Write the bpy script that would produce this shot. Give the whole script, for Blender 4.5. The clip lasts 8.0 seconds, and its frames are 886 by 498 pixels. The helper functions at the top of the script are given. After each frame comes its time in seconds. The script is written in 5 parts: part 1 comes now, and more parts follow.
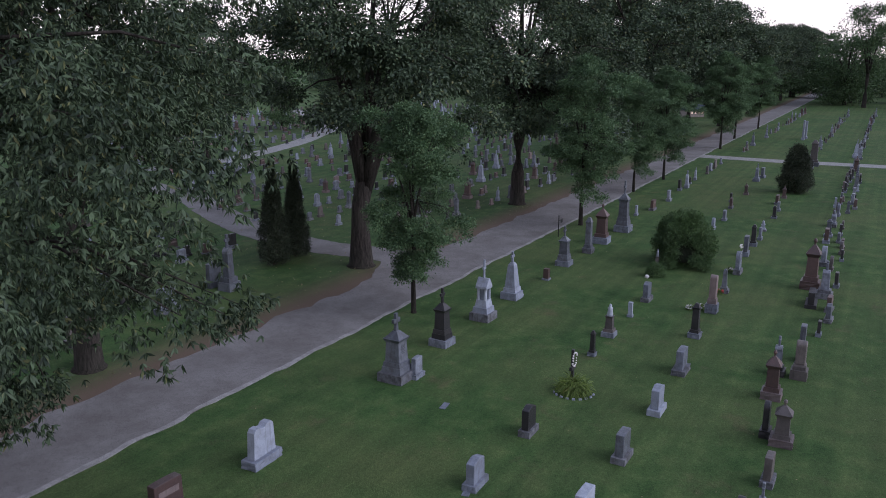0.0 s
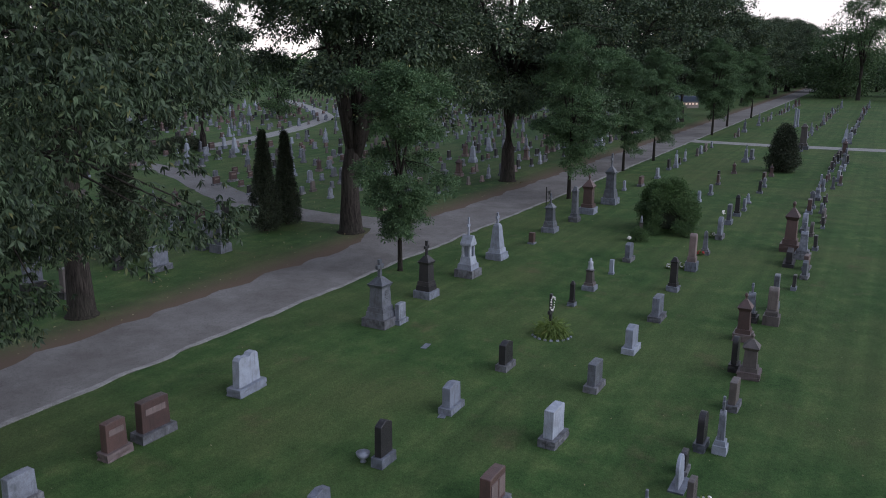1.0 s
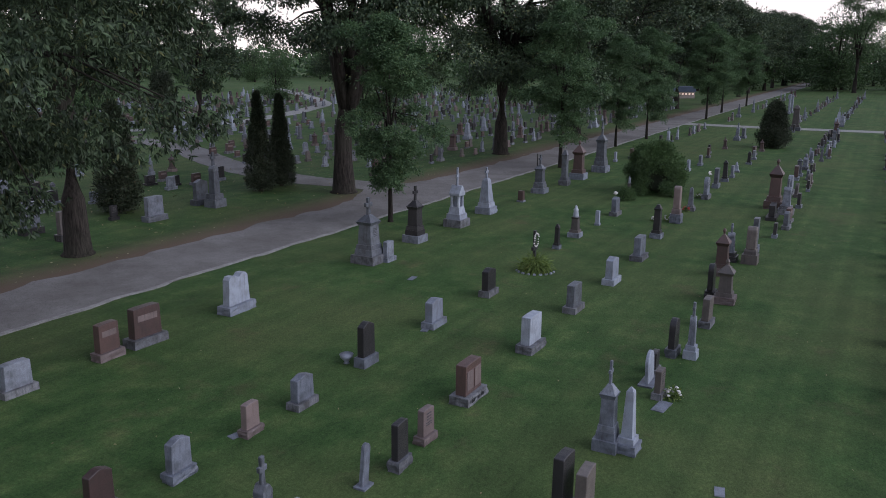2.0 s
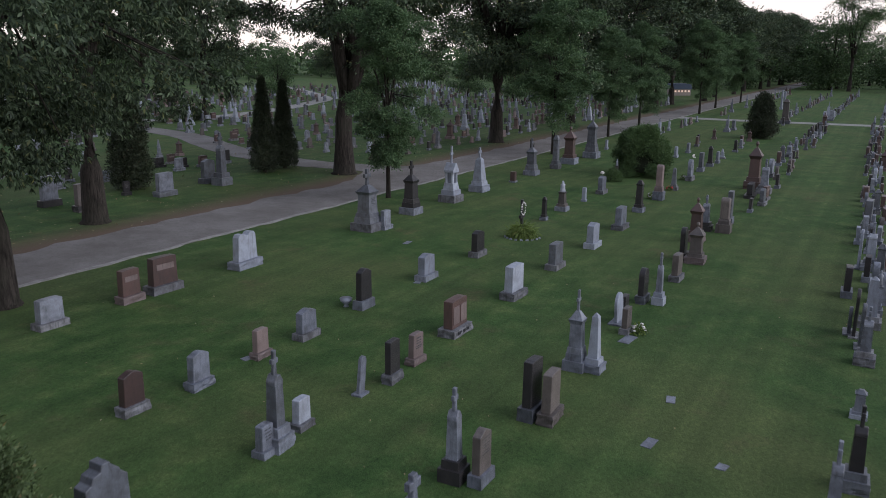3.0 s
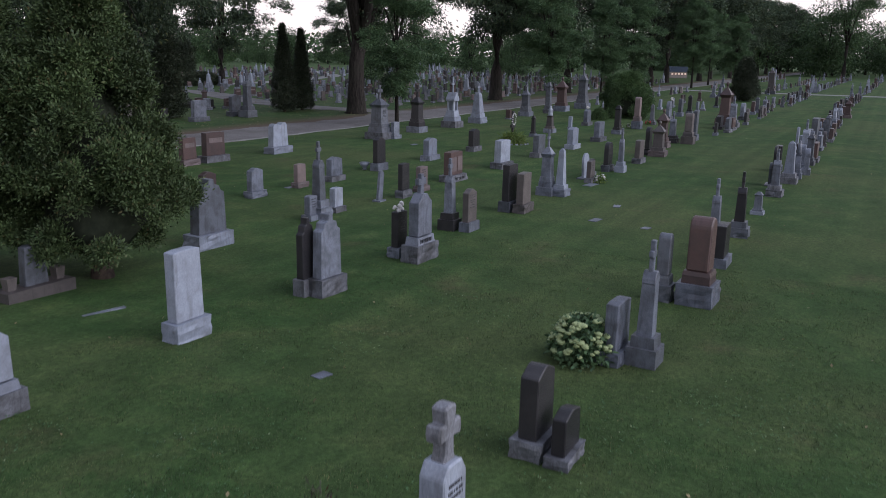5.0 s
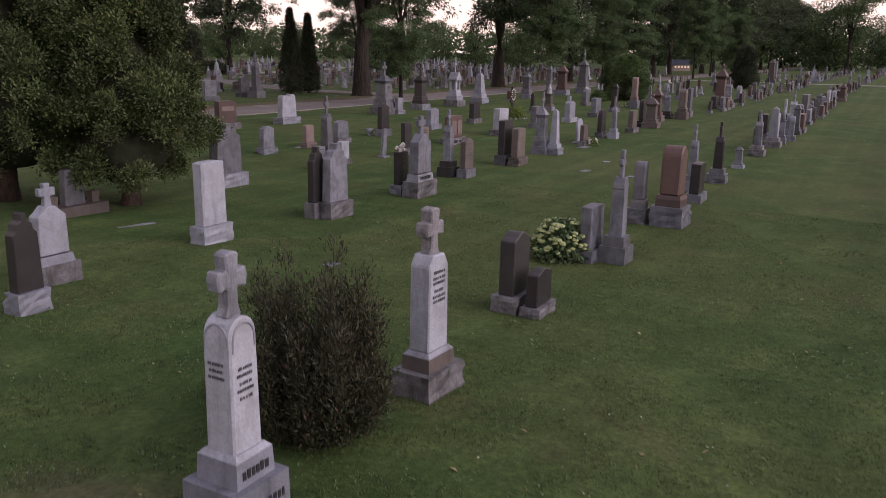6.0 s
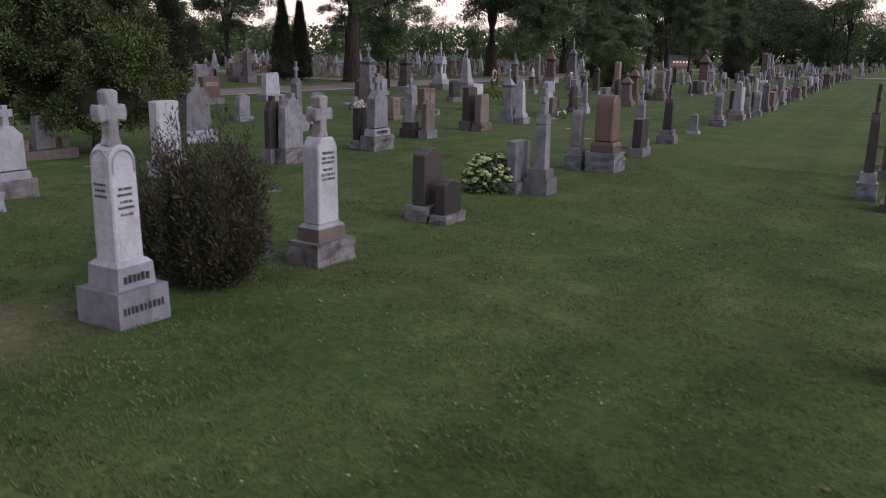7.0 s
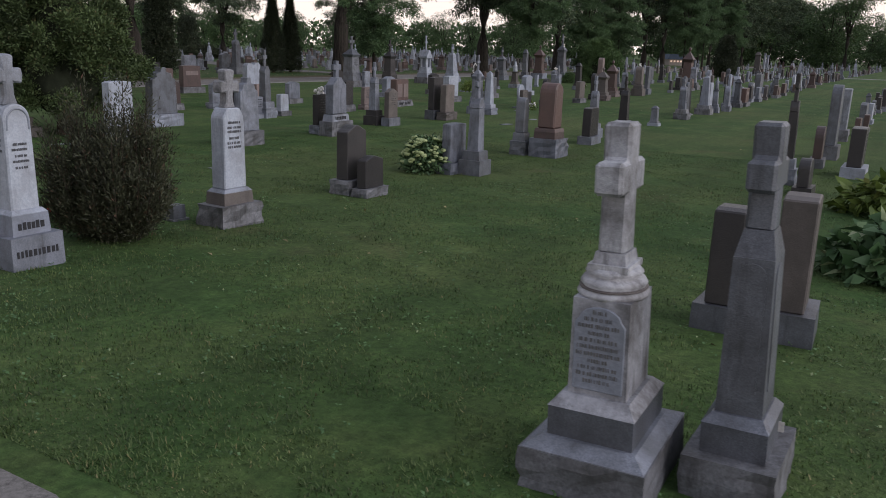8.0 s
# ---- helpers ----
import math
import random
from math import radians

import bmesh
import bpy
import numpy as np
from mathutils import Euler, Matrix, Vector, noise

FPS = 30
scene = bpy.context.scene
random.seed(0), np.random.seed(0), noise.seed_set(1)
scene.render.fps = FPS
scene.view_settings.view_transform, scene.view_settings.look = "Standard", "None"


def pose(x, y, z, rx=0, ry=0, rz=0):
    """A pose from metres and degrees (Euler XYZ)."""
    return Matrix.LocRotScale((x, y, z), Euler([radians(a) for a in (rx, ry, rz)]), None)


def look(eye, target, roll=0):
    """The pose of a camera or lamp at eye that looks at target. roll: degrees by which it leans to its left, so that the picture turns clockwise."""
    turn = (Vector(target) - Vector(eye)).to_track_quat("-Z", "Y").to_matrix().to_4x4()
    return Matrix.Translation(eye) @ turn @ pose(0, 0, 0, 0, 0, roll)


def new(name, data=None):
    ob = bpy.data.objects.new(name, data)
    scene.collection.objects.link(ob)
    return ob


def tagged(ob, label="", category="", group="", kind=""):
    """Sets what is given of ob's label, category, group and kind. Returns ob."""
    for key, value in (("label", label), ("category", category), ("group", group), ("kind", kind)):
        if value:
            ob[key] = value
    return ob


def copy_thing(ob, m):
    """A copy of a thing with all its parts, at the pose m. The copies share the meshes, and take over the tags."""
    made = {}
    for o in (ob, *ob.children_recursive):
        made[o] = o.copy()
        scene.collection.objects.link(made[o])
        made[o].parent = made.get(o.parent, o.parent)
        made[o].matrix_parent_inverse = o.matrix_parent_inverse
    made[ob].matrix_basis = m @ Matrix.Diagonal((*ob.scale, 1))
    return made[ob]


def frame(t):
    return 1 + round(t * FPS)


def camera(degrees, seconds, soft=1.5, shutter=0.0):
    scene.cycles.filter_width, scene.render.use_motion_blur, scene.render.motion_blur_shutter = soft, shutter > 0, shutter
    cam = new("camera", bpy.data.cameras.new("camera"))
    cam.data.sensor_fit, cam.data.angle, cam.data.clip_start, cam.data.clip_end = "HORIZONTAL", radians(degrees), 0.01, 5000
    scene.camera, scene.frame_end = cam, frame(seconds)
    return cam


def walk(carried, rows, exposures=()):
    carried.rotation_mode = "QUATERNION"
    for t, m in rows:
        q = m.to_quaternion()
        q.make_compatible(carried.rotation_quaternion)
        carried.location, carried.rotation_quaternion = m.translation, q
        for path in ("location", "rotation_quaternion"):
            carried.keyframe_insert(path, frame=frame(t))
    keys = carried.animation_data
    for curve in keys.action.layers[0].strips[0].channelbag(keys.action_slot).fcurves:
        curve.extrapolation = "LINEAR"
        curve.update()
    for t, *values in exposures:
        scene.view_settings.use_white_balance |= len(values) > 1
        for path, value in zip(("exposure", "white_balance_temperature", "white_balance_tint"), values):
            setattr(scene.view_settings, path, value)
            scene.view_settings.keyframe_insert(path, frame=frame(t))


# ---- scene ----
# Camera and its way: a slow descent backwards over the rows of a cemetery.
cam = camera(58, 8.0, soft=0.9, shutter=0.25)
PATH = [
    (0, (0.215, -0.365, 13.780), (0.217, 9.350, 11.410), 0.25),
    (0.5, (0.616, -1.201, 12.912), (0.623, 8.513, 10.538), 0.25),
    (1, (0.963, -1.907, 11.795), (0.977, 7.809, 9.429), 0.27),
    (1.5, (1.297, -2.645, 10.274), (1.316, 7.073, 7.913), 0.34),
    (3, (1.898, -6.376, 8.350), (1.912, 3.345, 6.007), 0.63),
    (3.5, (2.007, -8.650, 7.665), (2.028, 1.072, 5.326), 0.72),
    (4, (2.053, -10.618, 6.677), (2.074, -0.897, 4.330), 0.87),
    (4.5, (2.073, -12.235, 5.710), (2.076, -2.518, 3.346), 0.96),
    (5, (2.074, -13.598, 4.783), (2.050, -3.884, 2.407), 1.04),
    (6.5, (2.793, -16.409, 3.197), (2.678, -6.704, 0.789), 1.03),
    (7, (3.656, -17.050, 2.686), (3.514, -7.346, 0.275), 1.11),
    (7.5, (4.495, -17.544, 2.496), (4.344, -7.848, 0.056), 1.52),
    (8, (4.969, -17.837, 2.504), (4.818, -8.141, 0.061), 1.83),
]
EXPOSURES = [
    (0.0, 0.15, 5900, 23), (0.5, 0.14, 5820, 27), (1.0, 0.02, 6000, 17), (1.5, 0.02, 6000, 20), (3.0, 0.02, 6300, 17), (3.5, 0.04, 5980, 30), (4.0, -0.02, 6150, 17), (4.5, 0.0, 6180, 23), (5.0, 0.0, 6080, 20),
    (6.3, 0.13, 7650, 38), (6.6, 0.13, 7550, 38), (7.0, 0.10, 7050, 28), (7.5, 0.22, 6620, 34), (8.0, -0.03, 6700, 17),
]
walk(cam, [(t, look(eye, target, roll)) for t, eye, target, roll in PATH], EXPOSURES)

# The rows of graves run along U; the fronts of the stones face V.
AXIS = radians(29.0)
UX, UY = math.sin(AXIS), math.cos(AXIS)
VX, VY = math.cos(AXIS), -math.sin(AXIS)


def rise(u):
    """The lawn is level along the rows and climbs gently at their near end."""
    x = 1.0 - u
    return 0.0 if x <= 0 else min(0.038 * x * x / (x + 0.8), 0.55)


def at(u, v, z=0.0):
    return Vector((u * UX + v * VX, u * UY + v * VY, z + rise(u)))


def placed(u, v, z=0.0, turn=0.0, lean_x=0.0, lean_y=0.0):
    p = at(u, v, z)
    return pose(p.x, p.y, p.z, 0, 0, 61.0 + turn) @ pose(0, 0, 0, lean_x, lean_y, 0)


# World: an evening sky, pale and even, with the brighter half beyond the open lawn.
SUN_DIR = (Vector((VX, VY, 0)) * 0.95 + Vector((UX, UY, 0)) * 0.12).normalized()
SUN_EL = radians(29)
world = bpy.data.worlds.new("evening_sky")
scene.world = world
world.use_nodes = True
wn, wl = world.node_tree.nodes, world.node_tree.links
sky = wn.new("ShaderNodeTexSky")
sky.sky_type, sky.sun_disc = "NISHITA", False
sky.sun_elevation, sky.sun_rotation = SUN_EL, math.atan2(SUN_DIR.x, SUN_DIR.y)
sky.air_density, sky.dust_density, sky.ozone_density = 1.0, 3.0, 1.0
hsv = wn.new("ShaderNodeHueSaturation")
hsv.inputs["Saturation"].default_value = 0.35
wl.new(sky.outputs[0], hsv.inputs["Color"])
coord = wn.new("ShaderNodeTexCoord")
sepw = wn.new("ShaderNodeSeparateXYZ")
wl.new(coord.outputs["Generated"], sepw.inputs[0])
veil = wn.new("ShaderNodeValToRGB")
veil.color_ramp.elements.new(0.2)
veil.color_ramp.elements[0].position, veil.color_ramp.elements[0].color = 0.0, (1.5, 1.37, 1.24, 1)
veil.color_ramp.elements[1].position, veil.color_ramp.elements[1].color = 0.2, (1.02, 1.0, 1.0, 1)
veil.color_ramp.elements[2].position, veil.color_ramp.elements[2].color = 0.45, (0.50, 0.58, 0.71, 1)
wl.new(sepw.outputs[2], veil.inputs[0])
lift = wn.new("ShaderNodeVectorMath")
lift.operation = "SCALE"
lift.inputs[3].default_value = 9.6
wl.new(veil.outputs[0], lift.inputs[0])
cloud = wn.new("ShaderNodeMix")
cloud.data_type = "RGBA"
cloud.inputs[0].default_value = 0.8
wl.new(hsv.outputs[0], cloud.inputs[6])
wl.new(lift.outputs[0], cloud.inputs[7])
wl.new(cloud.outputs[2], wn["Background"].inputs["Color"])
wn["Background"].inputs["Strength"].default_value = 0.1

sun = new("sun", bpy.data.lights.new("sun", "SUN"))
sun.data.energy, sun.data.angle, sun.data.color = 2.0, radians(65), (0.94, 0.97, 1.0)
d = SUN_DIR * math.cos(SUN_EL) + Vector((0, 0, math.sin(SUN_EL)))
sun.matrix_world = look(d * 50, (0, 0, 0))


# ---- materials ----
def shader(name, rough=0.8, spec=0.3):
    m = bpy.data.materials.new(name)
    m.use_nodes = True
    n, l = m.node_tree.nodes, m.node_tree.links
    b = n["Principled BSDF"]
    b.inputs["Roughness"].default_value = rough
    b.inputs["Specular IOR Level"].default_value = spec
    return m, n, l, b


def noise_node(n, l, vec, scale, detail=4.0, rough=0.6):
    t = n.new("ShaderNodeTexNoise")
    t.inputs["Scale"].default_value, t.inputs["Detail"].default_value, t.inputs["Roughness"].default_value = scale, detail, rough
    l.new(vec, t.inputs["Vector"])
    return t


def ramp(n, l, fac, stops):
    r = n.new("ShaderNodeValToRGB")
    e = r.color_ramp.elements
    while len(e) < len(stops):
        e.new(0.5)
    for el, (p, c) in zip(e, stops):
        el.position, el.color = p, (*c, 1)
    l.new(fac, r.inputs[0])
    return r


def mixc(n, l, fac, a, b, mode="MIX"):
    m = n.new("ShaderNodeMix")
    m.data_type, m.blend_type = "RGBA", mode
    for sock, val in ((m.inputs[0], fac), (m.inputs[6], a), (m.inputs[7], b)):
        if isinstance(val, (int, float)):
            sock.default_value = val
        elif isinstance(val, tuple):
            sock.default_value = (*val, 1)
        else:
            l.new(val, sock)
    return m.outputs[2]


def bump(n, l, b, height, strength, dist=0.02):
    k = n.new("ShaderNodeBump")
    k.inputs["Strength"].default_value, k.inputs["Distance"].default_value = strength, dist
    l.new(height, k.inputs["Height"])
    l.new(k.outputs[0], b.inputs["Normal"])


def stone(name, c1, c2, stain, rough, grain=60.0, stain_amount=0.5, relief=0.3):
    """Weathered stone: fine grain, broad blotches and streaks of lichen and damp that run down."""
    m, n, l, b = shader(name, rough, 0.35 if max(c2) < 0.06 else 0.5)
    tc = n.new("ShaderNodeTexCoord")
    geo = n.new("ShaderNodeNewGeometry")
    fine = noise_node(n, l, geo.outputs["Position"], grain, 3, 0.7)
    broad = noise_node(n, l, geo.outputs["Position"], 3.2, 5, 0.65)
    mp = n.new("ShaderNodeMapping")
    mp.inputs["Scale"].default_value = (9, 9, 1.1)
    l.new(geo.outputs["Position"], mp.inputs[0])
    streak = noise_node(n, l, mp.outputs[0], 1.0, 5, 0.7)
    base = ramp(n, l, fine.outputs[0], [(0.3, c1), (0.7, c2)]).outputs[0]
    f1 = ramp(n, l, broad.outputs[0], [(0.42, (0, 0, 0)), (0.64, (min(1.0, stain_amount * 1.3),) * 3)]).outputs[0]
    col = mixc(n, l, f1, base, stain)
    f2 = ramp(n, l, streak.outputs[0], [(0.52, (0, 0, 0)), (0.70, (min(1.0, stain_amount * 1.25),) * 3)]).outputs[0]
    col = mixc(n, l, f2, col, tuple(0.6 * v for v in stain))
    info = n.new("ShaderNodeObjectInfo")
    tone = ramp(n, l, info.outputs["Random"], [(0.0, (0.64, 0.64, 0.66)), (1.0, (1.12, 1.11, 1.09))]).outputs[0]
    col = mixc(n, l, 1.0, col, tone, "MULTIPLY")
    each = ramp(n, l, geo.outputs["Random Per Island"], [(0.0, (0.74, 0.75, 0.77)), (1.0, (1.12, 1.11, 1.09))]).outputs[0]
    col = mixc(n, l, 1.0, col, each, "MULTIPLY")
    l.new(col, b.inputs["Base Color"])
    bump(n, l, b, broad.outputs[0] if relief > 0.5 else fine.outputs[0], relief, 0.012)
    return m


STONES = {
    "W": stone("white_marble", (0.258, 0.29, 0.354), (0.355, 0.39, 0.466), (0.13, 0.133, 0.142), 0.55, 40, 0.33),
    "G": stone("grey_granite", (0.15, 0.168, 0.21), (0.28, 0.305, 0.365), (0.07, 0.074, 0.083), 0.45, 90, 0.5),
    "M": stone("slate_grey_granite", (0.095, 0.104, 0.127), (0.175, 0.19, 0.222), (0.05, 0.052, 0.056), 0.42, 90, 0.5),
    "D": stone("dark_granite", (0.021, 0.020, 0.022), (0.042, 0.040, 0.044), (0.070, 0.064, 0.064), 0.36, 120, 0.25),
    "R": stone("red_granite", (0.074, 0.043, 0.039), (0.118, 0.072, 0.066), (0.05, 0.040, 0.039), 0.42, 110, 0.3),
    "P": stone("pink_granite", (0.17, 0.128, 0.123), (0.24, 0.187, 0.18), (0.12, 0.09, 0.085), 0.5, 100, 0.35),
    "T": stone("tan_granite", (0.092, 0.078, 0.074), (0.150, 0.130, 0.123), (0.055, 0.047, 0.045), 0.5, 100, 0.4),
    "A": stone("aged_marble", (0.37, 0.38, 0.415), (0.52, 0.53, 0.57), (0.065, 0.057, 0.055), 0.55, 45, 0.62, 0.4),
    "K": stone("rock_faced_granite", (0.13, 0.135, 0.152), (0.27, 0.275, 0.30), (0.05, 0.048, 0.048), 0.6, 50, 0.6, 0.9),
}
STONE_WORDS = {"W": "white marble", "G": "grey granite", "M": "slate grey granite", "D": "dark polished granite", "R": "red granite", "P": "pink granite", "T": "tan granite"}


def plain(name, col, rough=0.7, var=0.25, scale=8.0, metal=0.0):
    m, n, l, b = shader(name, rough)
    geo = n.new("ShaderNodeNewGeometry")
    t = noise_node(n, l, geo.outputs["Position"], scale, 4, 0.65)
    c = ramp(n, l, t.outputs[0], [(0.3, tuple(v * (1 - var) for v in col)), (0.7, tuple(v * (1 + var) for v in col))])
    l.new(c.outputs[0], b.inputs["Base Color"])
    b.inputs["Metallic"].default_value = metal
    bump(n, l, b, t.outputs[0], 0.3, 0.01)
    return m


INK = plain("dark_lettering", (0.085, 0.087, 0.098), 0.7)
BLACK_INK = plain("black_lettering", (0.022, 0.022, 0.026), 0.6)
PALE_INK = plain("pale_lettering", (0.12, 0.115, 0.115), 0.7)


def foliage(name, dark, light, warm, translucent=0.12, patch=0.45, low=0.7, high=1.2):
    m, n, l, b = shader(name, 0.55, 0.25)
    geo = n.new("ShaderNodeNewGeometry")
    big = noise_node(n, l, geo.outputs["Position"], patch, 3, 0.6)
    c = ramp(n, l, geo.outputs["Random Per Island"], [(0.0, dark), (0.6, light), (0.93, light), (1.0, warm)]).outputs[0]
    f = ramp(n, l, big.outputs[0], [(0.33, (low, low * 1.02, low)), (0.67, (high, high, high * 0.92))]).outputs[0]
    c = mixc(n, l, 1.0, c, f, "MULTIPLY")
    l.new(c, b.inputs["Base Color"])
    tr = n.new("ShaderNodeBsdfTranslucent")
    l.new(c, tr.inputs[0])
    mx = n.new("ShaderNodeMixShader")
    mx.inputs[0].default_value = translucent
    l.new(b.outputs[0], mx.inputs[1])
    l.new(tr.outputs[0], mx.inputs[2])
    l.new(mx.outputs[0], n["Material Output"].inputs[0])
    return m


LEAF = foliage("broad_leaves", (0.028, 0.045, 0.030), (0.078, 0.114, 0.064), (0.15, 0.15, 0.06), 0.16, 0.45, 0.55, 1.25)
LEAF_FRESH = foliage("young_leaves", (0.042, 0.082, 0.044), (0.102, 0.172, 0.082), (0.14, 0.17, 0.07), 0.2)
LEAF_FAR = foliage("distant_leaves", (0.035, 0.062, 0.03), (0.08, 0.138, 0.058), (0.11, 0.13, 0.05), 0.18)
CEDAR = foliage("cedar_sprays", (0.044, 0.070, 0.030), (0.078, 0.114, 0.046), (0.11, 0.09, 0.042), 0.12, 0.9, 0.5, 1.3)
CYPRESS = foliage("cypress_sprays", (0.022, 0.034, 0.022), (0.048, 0.062, 0.036), (0.07, 0.052, 0.036), 0.05)
YEW = foliage("bush_needles", (0.034, 0.070, 0.030), (0.085, 0.145, 0.054), (0.11, 0.13, 0.05), 0.1)
HEATH = foliage("spiky_bush_needles", (0.024, 0.025, 0.019), (0.054, 0.060, 0.036), (0.09, 0.046, 0.032), 0.05)
HOSTA = foliage("hosta_leaves", (0.045, 0.10, 0.04), (0.085, 0.16, 0.07), (0.35, 0.40, 0.24), 0.15)
FERN = foliage("daylily_leaves", (0.06, 0.10, 0.02), (0.12, 0.17, 0.04), (0.17, 0.17, 0.05), 0.15)
PETAL = foliage("cream_blossom", (0.19, 0.26, 0.11), (0.32, 0.39, 0.19), (0.42, 0.46, 0.27), 0.15)
WHITE_PETAL = plain("white_flowers", (0.6, 0.58, 0.56), 0.7, 0.2, 30)
RED_PETAL = plain("red_flowers", (0.30, 0.04, 0.04), 0.7, 0.3, 30)


def bark(name, deep, ridge):
    """Furrowed bark: long upright ridges with darker cracks between them."""
    m, n, l, b = shader(name, 0.95, 0.15)
    geo = n.new("ShaderNodeNewGeometry")
    mp = n.new("ShaderNodeMapping")
    mp.inputs["Scale"].default_value = (9, 9, 1.3)
    l.new(geo.outputs["Position"], mp.inputs[0])
    furrow = noise_node(n, l, mp.outputs[0], 1.0, 6, 0.7)
    moss = noise_node(n, l, geo.outputs["Position"], 0.9, 4, 0.6)
    c = ramp(n, l, furrow.outputs[0], [(0.36, deep), (0.62, ridge)]).outputs[0]
    f = ramp(n, l, moss.outputs[0], [(0.45, (0, 0, 0)), (0.7, (0.5, 0.5, 0.5))]).outputs[0]
    c = mixc(n, l, f, c, (0.034, 0.036, 0.026))
    l.new(c, b.inputs["Base Color"])
    bump(n, l, b, furrow.outputs[0], 0.9, 0.06)
    return m


BARK = bark("furrowed_grey_brown_bark", (0.012, 0.010, 0.009), (0.050, 0.043, 0.037))
CEDAR_BARK = plain("cedar_bark", (0.05, 0.036, 0.028), 0.95, 0.5, 9)
# Near-black green: the shade inside the evergreens is put into this colour.
INNER = plain("inner_twig_shade", (0.024, 0.030, 0.018), 0.95, 0.4, 5)


def lawn_material():
    m, n, l, b = shader("mown_grass", 0.9, 0.15)
    geo = n.new("ShaderNodeNewGeometry")
    mp = n.new("ShaderNodeMapping")
    mp.vector_type = "POINT"
    mp.inputs["Rotation"].default_value = (0, 0, -radians(61.0))
    l.new(geo.outputs["Position"], mp.inputs[0])
    rows = mp.outputs[0]
    big = noise_node(n, l, rows, 0.11, 4, 0.6)
    mid = noise_node(n, l, rows, 0.75, 5, 0.65)
    fine = noise_node(n, l, rows, 17.0, 5, 0.78)
    tuft = noise_node(n, l, rows, 7.0, 4, 0.7)
    st = n.new("ShaderNodeMapping")
    st.inputs["Scale"].default_value = (0.02, 1.35, 1)
    l.new(rows, st.inputs[0])
    stripe = noise_node(n, l, st.outputs[0], 1.0, 2, 0.5)
    base = ramp(n, l, mid.outputs[0], [(0.28, (0.023, 0.053, 0.016)), (0.50, (0.039, 0.078, 0.025)), (0.68, (0.070, 0.104, 0.038))]).outputs[0]
    worn = ramp(n, l, big.outputs[0], [(0.42, (0, 0, 0)), (0.66, (0.75, 0.75, 0.75))]).outputs[0]
    base = mixc(n, l, worn, base, (0.074, 0.094, 0.038))
    thin = noise_node(n, l, rows, 0.42, 6, 0.7)
    bare = ramp(n, l, thin.outputs[0], [(0.57, (0, 0, 0)), (0.74, (0.6, 0.6, 0.6))]).outputs[0]
    base = mixc(n, l, bare, base, (0.092, 0.074, 0.045))
    # A scuffed patch of bare earth at the near end of a row.
    gap = n.new("ShaderNodeVectorMath")
    gap.operation = "DISTANCE"
    gap.inputs[1].default_value = (-10.0, -4.9, 0.4)
    l.new(rows, gap.inputs[0])
    rim = n.new("ShaderNodeMath")
    rim.operation, rim.inputs[1].default_value = "MULTIPLY_ADD", 1.5
    l.new(mid.outputs[0], rim.inputs[0])
    l.new(gap.outputs["Value"], rim.inputs[2])
    earth = n.new("ShaderNodeMapRange")
    earth.inputs[1].default_value, earth.inputs[2].default_value = 1.1, 2.1
    earth.inputs[3].default_value, earth.inputs[4].default_value = 0.9, 0.0
    l.new(rim.outputs[0], earth.inputs[0])
    base = mixc(n, l, earth.outputs[0], base, (0.12, 0.094, 0.072))
    f = ramp(n, l, fine.outputs[0], [(0.28, (0.30, 0.33, 0.30)), (0.72, (1.72, 1.72, 1.6))]).outputs[0]
    base = mixc(n, l, 0.62, base, f, "MULTIPLY")
    g = ramp(n, l, tuft.outputs[0], [(0.3, (0.52, 0.54, 0.52)), (0.7, (1.42, 1.42, 1.32))]).outputs[0]
    base = mixc(n, l, 0.55, base, g, "MULTIPLY")
    s = ramp(n, l, stripe.outputs[0], [(0.35, (0.82, 0.84, 0.8)), (0.65, (1.16, 1.16, 1.1))]).outputs[0]
    base = mixc(n, l, 0.7, base, s, "MULTIPLY")
    # Bare earth and leaf litter along the verges of the drive.
    sep = n.new("ShaderNodeSeparateXYZ")
    l.new(rows, sep.inputs[0])
    add = n.new("ShaderNodeMath")
    add.operation, add.inputs[1].default_value = "MULTIPLY_ADD", 2.4
    l.new(tuft.outputs[0], add.inputs[0])
    l.new(sep.outputs[1], add.inputs[2])
    verge = n.new("ShaderNodeMapRange")
    verge.inputs[1].default_value, verge.inputs[2].default_value = 28.6, 31.2
    verge.inputs[3].default_value, verge.inputs[4].default_value = 0.95, 0.0
    l.new(add.outputs[0], verge.inputs[0])
    low = n.new("ShaderNodeMath")
    low.operation, low.inputs[1].default_value = "GREATER_THAN", 24.0
    l.new(sep.outputs[1], low.inputs[0])
    both = n.new("ShaderNodeMath")
    both.operation = "MULTIPLY"
    l.new(verge.outputs[0], both.inputs[0])
    l.new(low.outputs[0], both.inputs[1])
    base = mixc(n, l, both.outputs[0], base, (0.115, 0.080, 0.060))
    l.new(base, b.inputs["Base Color"])
    bump(n, l, b, fine.outputs[0], 0.8, 0.03)
    return m


LAWN = lawn_material()
BLADE = foliage("grass_blades", (0.018, 0.038, 0.012), (0.074, 0.108, 0.040), (0.17, 0.145, 0.075), 0.12, 1.3, 0.6, 1.5)


